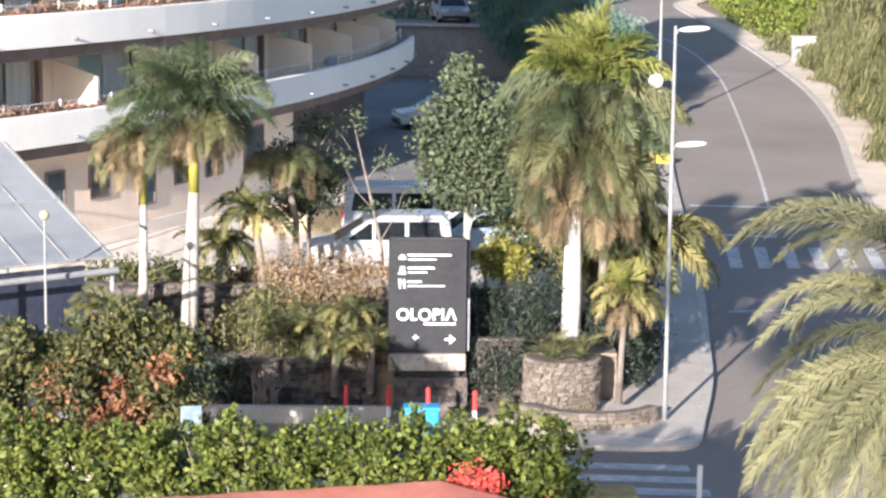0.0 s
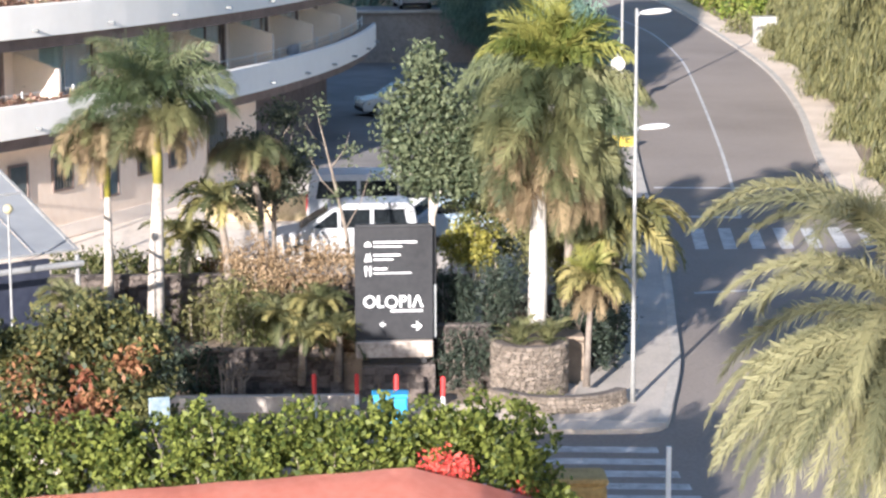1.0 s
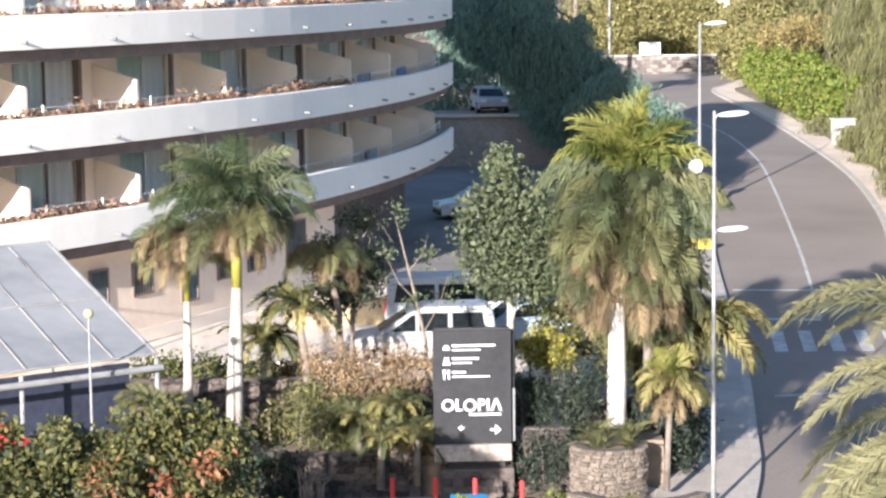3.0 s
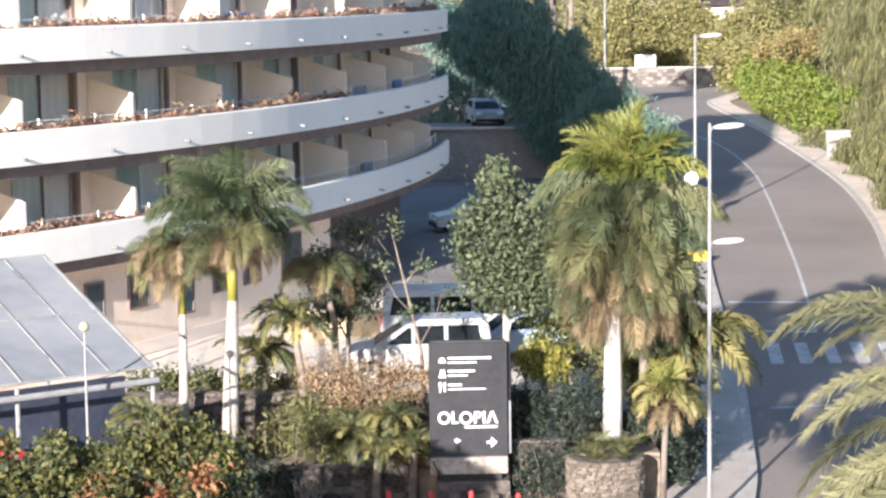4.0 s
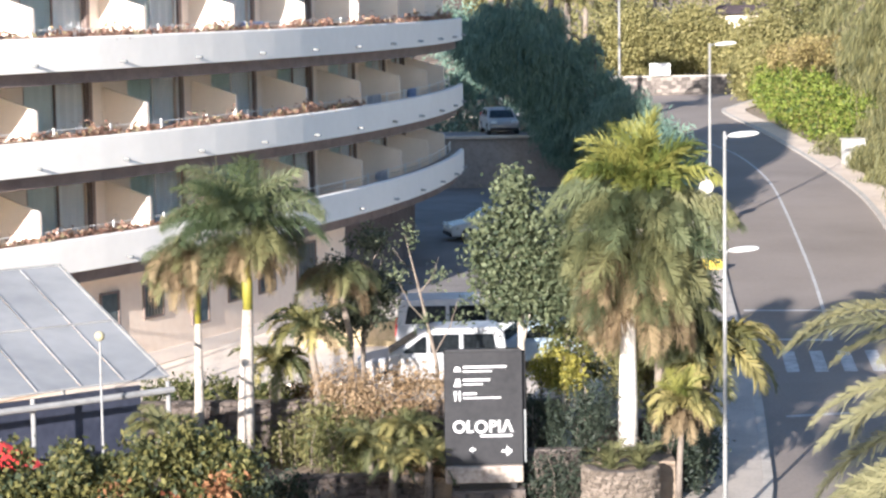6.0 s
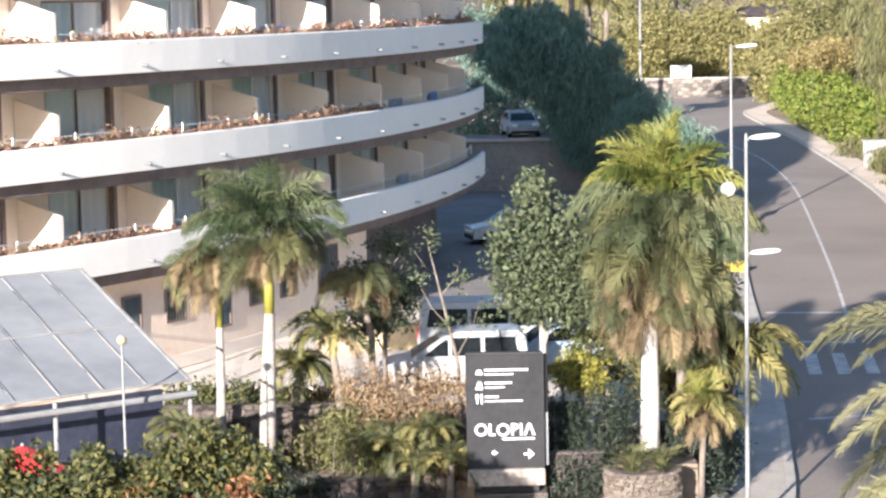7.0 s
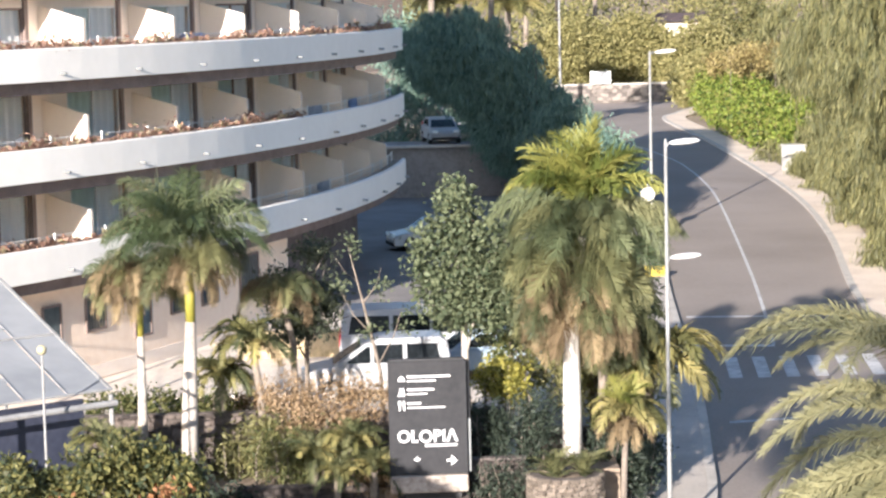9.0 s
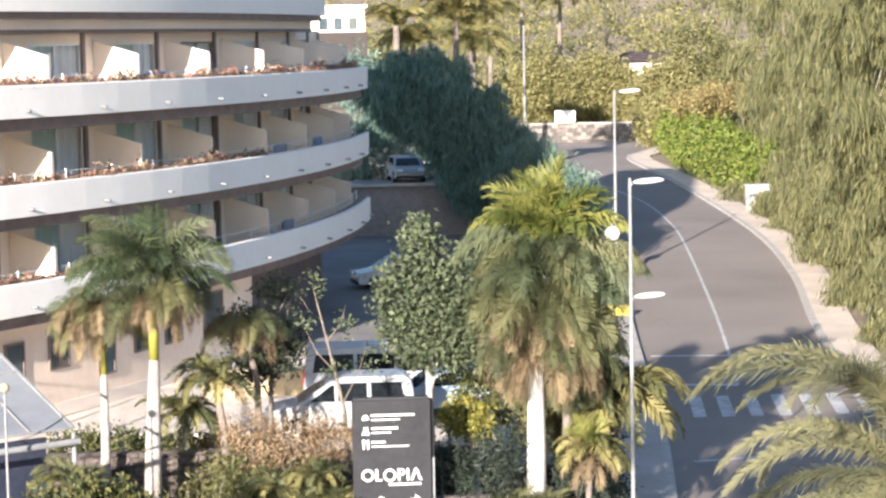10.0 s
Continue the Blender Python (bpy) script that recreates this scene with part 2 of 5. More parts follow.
# ---- ground, road, pavements ----
xs = [-1500, -600, -250, -120, -60, -30, -12, 0, 8, 14, 20, 26, 32, 45, 70, 120, 250, 600, 1500]
ys = [-1500, -400, -100, -20, 20, 50, 70, 90, 110, 130, 150, 170, 190, 210, 230, 260, 300, 360, 450, 600, 900, 1500, 3000]
gv = [(x, y, slope_z(y) + (0 if y < 215 else 0.04 * (min(y, 600) - 215)) + (0 if x < 30 or y < 60 else 0.10 * (min(x, 120) - 30))) for y in ys for x in xs]
nx = len(xs)
gf = [(j * nx + i, j * nx + i + 1, (j + 1) * nx + i + 1, (j + 1) * nx + i) for j in range(len(ys) - 1) for i in range(nx - 1)]
tagged(raw("ground", gv, gf, SOIL), "dry brown soil rising to a far slope", kind="structure")

left_kerb = smooth_line([(7.5, 54.6), (8.55, 60), (9.1, 64.5), (10.2, 75.2), (11.6, 94), (13.4, 114), (14.7, 130), (14.9, 148), (13.5, 163), (10, 176), (4, 184), (-8, 190)])
right_kerb = smooth_line([(17.0, 54), (17.0, 60.8), (17.1, 65.3), (17.6, 75.2), (19.2, 94), (21.6, 112), (22.9, 128), (23.1, 146), (22.8, 165), (22.0, 183), (23.6, 189), (26, 195)])
strip("road", left_kerb, right_kerb, 0.012, ASPHALT, "worn grey asphalt road curving uphill")
strip("road_end", [(-8, 186), (-8, 203)], [(27.5, 189), (27.5, 203)], 0.006, ASPHALT, "grey asphalt at the top of the bend")
strip("road_junction", [(-40, 20), (-40, 50), (-40, 55.5)], [(60, 20), (60, 50), (60, 55.5)], 0.006, ASPHALT, "grey asphalt side street at the junction")


def shifted(line, d):
    """The line moved sideways by d metres, to its right."""
    out = []
    for i, p in enumerate(line):
        a, b = line[max(i - 1, 0)], line[min(i + 1, len(line) - 1)]
        t = (np.array(b) - np.array(a))
        t = t / np.linalg.norm(t)
        out.append(np.array(p) + d * np.array((t[1], -t[0])))
    return out


strip("kerb_left", shifted(left_kerb, -0.28), left_kerb, 0.15, KERB, "pale stone kerb of the pavement", 0.4)
strip("kerb_right", right_kerb, shifted(right_kerb, 0.3), 0.15, KERB, "pale stone kerb of the pavement", 0.4)
strip("pavement_left", shifted(left_kerb, -2.6), shifted(left_kerb, -0.284), 0.14, PAVE, "grey concrete pavement beside the road", 0.4)
strip("pavement_right", shifted(right_kerb, 0.304), shifted(right_kerb, 1.9), 0.14, SAND, "sandy pale pavement on the outer bend", 0.4)
corner = smooth_line([(3.0, 54.6), (4.5, 54.2), (6.4, 54.1), (7.4, 54.5), (7.9, 56.5)])
strip("pavement_corner", [(p[0] - 3, p[1] + 2.5) for p in corner], corner, 0.135, SAND, "pale sandy pavement corner at the junction", 0.4)

centre_line = smooth_line([(14.0, 83), (15.05, 92), (16.2, 103), (18.15, 124), (18.95, 135.4), (19.1, 147), (18.5, 155), (17.0, 164), (13, 176)])
strip("centre_line", shifted(centre_line, -0.07), shifted(centre_line, 0.07), 0.018, PAINT, "worn white painted centre line")
for x0, y0, x1, y1, w in ((10.4, 70.0, 12.6, 70.4, 0.14), (11.0, 83.3, 14.0, 82.9, 0.18), (11.6, 89.6, 18.3, 89.0, 0.16)):
    strip("stop_line", [(x0, y0 + w), (x1, y1 + w)], [(x0, y0 - w), (x1, y1 - w)], 0.018, PAINT, "worn white painted line across the road")
far_crossing = tagged(new("far_zebra_crossing"), "white painted zebra crossing on the road", "zebra crossing", kind="structure")
for i in range(7):
    x = 11.45 + i * 1.0
    strip("stripe", [(x, 77.0), (x + 0.36, 80.8)], [(x + 0.46, 77.0), (x + 0.82, 80.8)], 0.018, PAINT, "", parent=far_crossing, kind="")
near_crossing = tagged(new("near_zebra_crossing"), "white painted zebra crossing at the junction", "zebra crossing", kind="structure")
for i in range(8):
    y = 53.3 - i * 1.0
    strip("stripe", [(2.0 + 0.12 * i, y), (2.0 + 0.12 * i, y - 0.5)], [(7.0 + 0.12 * i, y - 0.4), (7.0 + 0.12 * i, y - 0.9)], 0.014, PAINT, "", parent=near_crossing, kind="")

# ---- terrace with the car park ----
tb = bmesh.new()
tv = [tb.verts.new((x, y, z)) for x, y, z in (
    (-70, 61.2, terrace_z(61.2)), (2.8, 61.2, terrace_z(61.2)), (4.2, 70, terrace_z(70)), (8.0, 95, terrace_z(95)), (9.6, 118, terrace_z(118)), (9, 140, terrace_z(140)), (-70, 140, terrace_z(140)))]
lv = [tb.verts.new((v.co.x, v.co.y, -0.5)) for v in tv]
tb.faces.new(tv)
for i in range(len(tv)):
    j = (i + 1) % len(tv)
    tb.faces.new((tv[i], tv[j], lv[j], lv[i]))
tagged(part("terrace_ground", tb, TERRACE), "pale sunlit paving of the raised car park", kind="structure")
strip("side_lane", smooth_line([(-9, 83), (-6, 94), (-4, 105), (-3, 118), (-3.0, 132)]), smooth_line([(5.6, 83), (7.5, 94), (8.4, 105), (9.2, 118), (8.6, 132)]), 0.02, mat("worn_asphalt", (0.17, 0.155, 0.145), (0.27, 0.25, 0.235), 0.95, 0.4, 0.3, fine=40), "dark worn asphalt lane beside the hotel", height=terrace_z)
# ---- hotel ----
CX, CY, RAD = -75.3, 105.2, 76.0
FLOORS = (6.15, 9.05, 11.95, 14.85)


def arc(deg, r, z):
    a = radians(deg)
    return Vector((CX + r * math.sin(a), CY - r * math.cos(a), z))


def arc_frame(deg, r, z):
    """A pose on the facade: x along it to the far end, y inwards, z up."""
    return Matrix.Translation(arc(deg, r, z)) @ pose(0, 0, 0, 0, 0, deg)


def sweep(bm, d0, d1, profile, step=1.0):
    """A closed profile (r, z) swept round the curve of the facade."""
    n = max(2, int(round((d1 - d0) / step)) + 1)
    rings = []
    for i in range(n):
        d = d0 + (d1 - d0) * i / (n - 1)
        rings.append([bm.verts.new(arc(d, r, z)) for r, z in profile])
    k = len(profile)
    for a, b in zip(rings, rings[1:]):
        for i in range(k):
            bm.faces.new((a[i], a[(i + 1) % k], b[(i + 1) % k], b[i]))
    bm.faces.new(rings[0])
    bm.faces.new(rings[-1][::-1])
    return bm


D0, D1 = 44.0, 87.0
STEP = 3.86
hotel = thing("hotel_building", (0, 0, 0), "curved white and beige hotel with planted balconies", "hotel building")
BAYS = [57.35 + STEP * k for k in range(-3, 8)]
for lv, z in enumerate(FLOORS[:3]):
    part("balcony_parapet", sweep(bmesh.new(), 44.45, 86.5, [(RAD, z), (RAD, z + 0.93), (RAD - 0.06, z + 0.97), (RAD - 0.16, z + 0.97), (RAD - 0.16, z + 0.30), (RAD - 0.16, z)], 1.45), WHITE_WALL, hotel, "white rendered curved parapet")
    part("floor_slab", sweep(bmesh.new(), D0, D1, [(RAD - 0.163, z + 0.02), (RAD - 0.163, z + 0.26), (RAD - 9, z + 0.26), (RAD - 9, z + 0.02)]), BEIGE, hotel)
    part("soffit_beam", sweep(bmesh.new(), D0, D1 - 0.5, [(RAD - 0.3, z - 0.38), (RAD - 0.3, z + 0.017), (RAD - 0.7, z + 0.017), (RAD - 0.7, z - 0.38)]), BROWN, hotel, "dark brown timber beam")
    part("planter_trough", sweep(bmesh.new(), D0, D1, [(RAD - 0.165, z + 0.3), (RAD - 0.165, z + 0.86), (RAD - 0.6, z + 0.86), (RAD - 0.6, z + 0.3)]), SOIL, hotel)
    for d in np.arange(D0 + 1.2, D1, STEP * 0.75):
        sp = bmesh.new()
        tube(sp, [(0, -0.02, 0), (0, -0.22, -0.015)], [0.045, 0.045], 8)
        part("drain_spout", sp, METAL, hotel, m=arc_frame(d, RAD, z + 0.22))

RZ, RR, RD = 15.1, RAD - 1.15, 82.0
part("roof_fascia", sweep(bmesh.new(), D0, RD, [(RR, RZ), (RR, RZ + 1.25), (RR - 0.2, RZ + 1.3), (RR - 7.5, RZ + 1.3), (RR - 7.5, RZ)]), WHITE_WALL, hotel, "white rendered roof edge")
part("roof_beam", sweep(bmesh.new(), D0, RD - 0.3, [(RR - 0.12, RZ - 0.22), (RR - 0.12, RZ - 0.003), (RR - 0.4, RZ - 0.003), (RR - 0.4, RZ - 0.22)]), BROWN, hotel, "dark brown timber beam")
part("lintel_band", sweep(bmesh.new(), D0, RD - 0.5, [(RR - 0.55, 14.56), (RR - 0.55, RZ - 0.003), (RR - 0.8, RZ - 0.003), (RR - 0.8, 14.56)]), BEIGE, hotel)
part("lintel_trim", sweep(bmesh.new(), D0, RD - 0.5, [(RR - 0.5, 14.44), (RR - 0.5, 14.556), (RR - 0.85, 14.556), (RR - 0.85, 14.44)]), BROWN, hotel, "thin brown trim under the lintel")

# rooms behind the balconies, three storeys of bays
DEPTH = 2.3
for lv in range(3):
    z0 = FLOORS[lv] + 0.262
    h = 2.62 if lv < 2 else 2.3
    for k, d in enumerate(BAYS):
        fr = arc_frame(d, RAD - DEPTH, z0)
        w = 2 * (RAD - DEPTH) * math.sin(radians(STEP) / 2)
        turn = fr @ pose(0, 0, 0, 0, 0, STEP / 2)
        x_a, x_b = 1.3, 4.2
        wb = bmesh.new()
        box(wb, (x_a / 2 - 0.05, 0.1, h / 2), (x_a + 0.1, 0.2, h))
        box(wb, ((x_b + w) / 2 + 0.03, 0.1, h / 2), (w - x_b + 0.06, 0.2, h))
        box(wb, ((x_a + x_b) / 2, 0.1, h - 0.2), (x_b - x_a, 0.2, 0.4))
        part("room_wall", wb, BEIGE, hotel, m=turn)
        door = part("balcony_door", boxed((x_b + 0.07, -0.04, h / 2), (0.16, 0.1, h)), BROWN, hotel, "dark brown timber door post", m=turn)
        fb = bmesh.new()
        for xx in (x_a + 0.03, (x_a + x_b) / 2, x_b - 0.03):
            box(fb, (xx, 0.05, (h - 0.4) / 2), (0.06, 0.06, h - 0.4))
        for zz in (0.04, h - 0.43):
            box(fb, ((x_a + x_b) / 2, 0.05, zz), (x_b - x_a, 0.05, 0.07))
        part("door_frame", fb, WHITE_PAINT if k % 3 else BROWN, door)
        part("pane", boxed((x_a + (x_b - x_a) / 4, 0.085, (h - 0.4) / 2), ((x_b - x_a) / 2, 0.012, h - 0.42)), GLASS_CLEAR, door).visible_shadow = False
        cb = bmesh.new()
        wide = (1.0, 0.96, 0.99, 1.0)[(k * 3 + lv) % 4]
        n = 14
        v0 = [cb.verts.new((x_a + 0.05 + (x_b - x_a - 0.1) * wide * i / n, 0.12 + 0.04 * (i % 2), 0.03)) for i in range(n + 1)]
        v1 = [cb.verts.new((v.co.x, v.co.y, h - 0.45)) for v in v0]
        for i in range(n):
            cb.faces.new((v0[i], v0[i + 1], v1[i + 1], v1[i]))
        bmesh.ops.solidify(cb, geom=cb.faces[:], thickness=0.01)
        part("curtain", cb, CURTAIN, door, "pale blue-white curtain")
        # the screen between two balconies, lower towards the front
        db = bmesh.new()
        prism(db, [(0.02, 0), (DEPTH - 0.62, 0), (DEPTH - 0.62, 1.5), (DEPTH - 0.68, 1.55), (0.02, 1.98)], -0.06, 0.06)
        part("balcony_divider", db, BEIGE, hotel, "beige rendered dividing screen", m=fr @ pose(0, 0, 0, 0, 0, -90))
    part("room_back_wall", sweep(bmesh.new(), D0, D1 - 1.5, [(RAD - 5.2, z0), (RAD - 5.2, z0 + h), (RAD - 5.4, z0 + h), (RAD - 5.4, z0)], 2), BEIGE, hotel)
    part("end_wall", boxed((0.9, 3.3, h / 2), (0.25, 6.8, h)), BEIGE, hotel, m=arc_frame(D1 - 2.5, RAD - DEPTH, z0))
    # slim rail on posts above the parapet
    rb = bmesh.new()
    for d in np.arange(D0, D1, 0.5):
        tube(rb, [arc(d, RAD - 0.65, z0 + 0.92), arc(d + 0.5, RAD - 0.65, z0 + 0.92)], [0.016, 0.016], 5, False)
    for d in np.arange(D0 + 0.4, D1, 1.93):
        p = arc_frame(d, RAD - 0.65, z0)
        box(rb, (0, 0, 0.5), (0.06, 0.05, 1.0), p)
    part("balcony_rail", rb, WHITE_PAINT, hotel, "slim white rail on posts")
    # finer bars on the far bays
    for zz in (0.55, 0.75):
        bb = bmesh.new()
        for d in np.arange(70, D1, 0.25):
            tube(bb, [arc(d, RAD - 0.66, z0 + zz), arc(d + 0.25, RAD - 0.66, z0 + zz)], [0.012, 0.012], 4, False)
        part("rail_bar", bb, METAL, hotel)
    rng = np.random.default_rng(20 + lv)
    n = 17000
    d = rng.uniform(D0, D1, n)
    dens = 0.5 + 0.5 * np.sin(d * 2.3 + lv) * np.sin(d * 0.9 + 2 * lv)
    keep = rng.uniform(0, 1, n) < 0.4 + 0.6 * dens
    keep &= d < (72 if lv == 1 else 66 if lv == 0 else 84)
    d = d[keep]
    n = len(d)
    r = RAD - rng.uniform(0.1, 0.55, n)
    zz = FLOORS[lv] + 0.88 + rng.gamma(1.5, 0.055, n) * (0.6 + 0.9 * dens[keep])
    a = np.radians(d)
    base = np.stack([CX + r * np.sin(a), CY - r * np.cos(a), zz], 1)
    u = rng.normal(size=(n, 3)) * 0.06
    v = rng.normal(size=(n, 3)) * 0.03
    quads("planter_greenery", np.stack([base - u, base + v, base + u, base - v], 1), LEAF_PLANTER, hotel, "dry reddish trailing plants", "stuff")

# ground storey, set back under the first slab
GZ = 2.9
gw = bmesh.new()
sweep(gw, D0, 72.5, [(RAD - 1.2, GZ - 0.6), (RAD - 1.2, 6.16), (RAD - 1.45, 6.16), (RAD - 1.45, GZ - 0.6)], 0.5)
part("ground_floor_wall", gw, mat("peach_render", (0.82, 0.67, 0.53), (0.88, 0.74, 0.6), 0.88, 0.5, 0.03, fine=8), hotel, "pale peach rendered ground floor wall")
# Brick end wall, its colour darkened to hold the shade under the slab.
part("end_ground_wall", sweep(bmesh.new(), 72.5, 84, [(RAD - 1.9, GZ - 0.6), (RAD - 1.9, 6.16), (RAD - 2.1, 6.16), (RAD - 2.1, GZ - 0.6)], 0.5), mat("shaded_purple_brick", (0.13, 0.10, 0.095), (0.22, 0.175, 0.165), 0.95, 1.2, 0.4), hotel, "dark brick ground floor wall, with shade in its colour")
part("plinth_band", sweep(bmesh.new(), D0, 72.4, [(RAD - 1.15, GZ - 0.3), (RAD - 1.15, GZ + 0.12), (RAD - 1.197, GZ + 0.12), (RAD - 1.197, GZ - 0.3)], 0.5), BEIGE, hotel)
part("shade_beam", sweep(bmesh.new(), D0, 72.4, [(RAD - 0.9, 5.66), (RAD - 0.9, 5.8), (RAD - 1.196, 5.85), (RAD - 1.196, 5.66)], 0.5), BEIGE, hotel)
for d, w, hgt, zb, kind in ((56.0, 0.9, 1.8, 3.2, 0), (60.1, 0.8, 1.2, 3.9, 0), (61.8, 0.95, 0.95, 4.15, 1), (63.8, 0.9, 1.7, 3.6, 0), (65.6, 1.1, 1.25, 4.05, 1), (67.2, 1.1, 1.25, 4.05, 1), (69.6, 1.5, 1.5, 3.8, 1)):
    m = arc_frame(d, RAD - 1.2, zb)
    wn = part("window", boxed((0, -0.012, hgt / 2), (w, 0.03, hgt)), GLASS, hotel, "dark barred window", m=m)
    fb = bmesh.new()
    for sx in (-1, 1):
        box(fb, (sx * (w / 2 + 0.03), -0.03, hgt / 2), (0.07, 0.07, hgt + 0.13))
    for zz in (-0.03, hgt + 0.03):
        box(fb, (0, -0.03, zz), (w, 0.07, 0.07))
    part("frame", fb, BROWN, wn)
    if kind:
        gb = bmesh.new()
        for i in range(1, 6):
            box(gb, (-w / 2 + w * i / 6, -0.05, hgt / 2), (0.02, 0.02, hgt))
        part("window_bar", gb, DARK, wn)
# Unseen blocks added to the hotel to cast shade on trees and road.
part("upper_storey_wall", sweep(bmesh.new(), D0, 81, [(RR - 0.4, RZ + 1.303), (RR - 0.4, 20.0), (RR - 2.2, 22.5), (RR - 7.4, 22.5), (RR - 7.4, RZ + 1.303)], 2), BEIGE, hotel)
part("upper_storey_end", sweep(bmesh.new(), 81.01, 88, [(RR - 2.2, 15.5), (RR - 2.2, 22.4), (RR - 7.4, 22.4), (RR - 7.4, 15.5)], 2), BEIGE, hotel)
part("rear_wing", sweep(bmesh.new(), D0, 95, [(RAD - 9.2, 2.4), (RAD - 9.2, 15.3), (RAD - 24, 15.3), (RAD - 24, 2.4)], 3), BEIGE, hotel)
part("core_wall", sweep(bmesh.new(), D0, D1 - 0.5, [(RAD - 8.4, 2.5), (RAD - 8.4, 15.05), (RAD - 8.62, 15.05), (RAD - 8.62, 2.5)], 2), BEIGE, hotel)

# ---- plants ----
def frond_mesh(name, length, lift, droop, material, leaf=0.55, pairs=34, width=0.035, spread=62, hang=0.35, seed=1, vee=25, stalk=0.14, wild=1.0):
    """A feather leaf along +x that leaves its base at `lift` degrees and bends down by `droop` degrees to the tip."""
    rng = np.random.default_rng(seed)
    n = 12
    pts, ang = [Vector((0, 0, 0))], lift
    for i in range(n):
        ang = lift - droop * ((i + 0.5) / n) ** 1.2
        pts.append(pts[-1] + Vector((math.cos(radians(ang)), 0, math.sin(radians(ang)))) * (length / n))
    verts, faces = [], []
    for i, p in enumerate(pts):
        r = 0.028 * length / 3 * (1.15 - i / n)
        for a in range(3):
            verts.append(p + Vector((0, r * math.cos(a * 2.094 + 1.57), r * math.sin(a * 2.094 + 1.57))))
    for i in range(n):
        for a in range(3):
            faces.append((i * 3 + a, i * 3 + (a + 1) % 3, i * 3 + 3 + (a + 1) % 3, i * 3 + 3 + a))
    for k in range(pairs):
        s = stalk + (1 - stalk) * (k + 0.5) / pairs
        f = min(s * n, n - 0.001)
        i = int(f)
        p = pts[i].lerp(pts[i + 1], f - i)
        t = (pts[i + 1] - pts[i]).normalized()
        up = Vector((-t.z, 0, t.x))
        size = leaf * (math.sin(math.pi * min(1, 0.16 + 0.8 * s)) ** 0.6) * (0.85 + 0.3 * rng.random())
        for side in (-1, 1):
            fw = radians(spread - 28 * s + rng.normal() * 6 * wild)
            ve = radians(vee + rng.normal() * 12 * wild)
            d = t * math.cos(fw) + (Vector((0, side, 0)) * math.cos(ve) + up * math.sin(ve)) * math.sin(fw)
            mid = p + d * size * 0.5
            d2 = (d + Vector((0.15 * (wild - 1) * rng.normal(), 0.15 * (wild - 1) * rng.normal(), -hang * (1 + 0.5 * wild * rng.random())))).normalized()
            tip = mid + d2 * size * 0.5
            w = t * width * 0.5
            b = len(verts)
            verts += [p - w, p + w, mid + w * 1.2, mid - w * 1.2, tip + w * 0.2, tip - w * 0.2]
            faces += [(b, b + 1, b + 2, b + 3), (b + 3, b + 2, b + 4, b + 5)]
    me = bpy.data.meshes.new(name)
    me.from_pydata([tuple(v) for v in verts], [], faces)
    me.materials.append(material)
    return me


def palm(at, trunk_pts, radii, sets, label, shaft=None, trunk_mat=None, seed=0, group="", category="palm tree", name="palm_tree"):
    """trunk_pts are relative to the foot; sets: (count, meshes, start angle, jitter, scale, height)."""
    rng = random.Random(seed)
    root = thing(name, at, label, category, group)
    if trunk_pts:
        part("trunk", tube(bmesh.new(), trunk_pts, radii, 12), trunk_mat or TRUNK_PALE, root, smooth=True)
    top = Vector(trunk_pts[-1]) if trunk_pts else Vector((0, 0, 0))
    if shaft:
        h, r = shaft
        part("crownshaft", tube(bmesh.new(), [top, top + Vector((0, 0, h * 0.5)), top + Vector((0, 0, h))], [r, r * 1.1, r * 0.55], 10), SHAFT, root, "smooth yellow-green crownshaft", smooth=True)
        top = top + Vector((0, 0, h))
    for count, meshes, start, jit, size, up in sets:
        for i in range(count):
            me = meshes[rng.randrange(len(meshes))]
            o = new("frond", me)
            o.parent = root
            s = size * rng.uniform(0.85, 1.12)
            o.matrix_basis = Matrix.Translation(top + Vector((0, 0, up + rng.uniform(-0.1, 0.1)))) @ pose(0, 0, 0, rng.uniform(-15, 15), rng.uniform(-8, 8), start + 360 * i / count + rng.uniform(-jit, jit)) @ Matrix.Diagonal((s, s, s, 1))
    return root


def leaf_cloud(rng, lumps, n, size, flat=0.0, shell=0.6, hang=0.0, ratio=0.5, gather=0.95, tuft=14):
    """Leaves gathered in small tufts round the surface of ellipsoids (x, y, z, rx, ry, rz)."""
    out = []
    vol = np.array([(l[3] * l[4] * l[5]) ** 0.67 for l in lumps])
    for l, share in zip(lumps, vol / vol.sum()):
        k = max(6, int(n * share))
        tufts = max(4, k // tuft)
        d = rng.normal(size=(tufts, 3))
        d /= np.linalg.norm(d, axis=1)[:, None]
        rr = (shell + (1 - shell) * rng.random(tufts)) * (0.82 + 0.3 * rng.random(tufts))
        c = d * rr[:, None] * np.array(l[3:6]) + np.array(l[:3])
        which = rng.integers(0, tufts, k)
        p = c[which] + rng.normal(size=(k, 3)) * size * gather
        u = rng.normal(size=(k, 3)) + d[which] * 0.4
        u[:, 2] = u[:, 2] * (1 - flat) - hang
        u /= np.linalg.norm(u, axis=1)[:, None]
        v = np.cross(u, rng.normal(size=(k, 3)))
        v /= np.linalg.norm(v, axis=1)[:, None] + 1e-6
        s = size * rng.uniform(0.6, 1.35, k)[:, None]
        u, v = u * s * 0.5, v * s * 0.5 * ratio
        out.append(np.stack([p - u, p + v - u * 0.1, p + u, p - v - u * 0.1], 1))
    return np.concatenate(out)


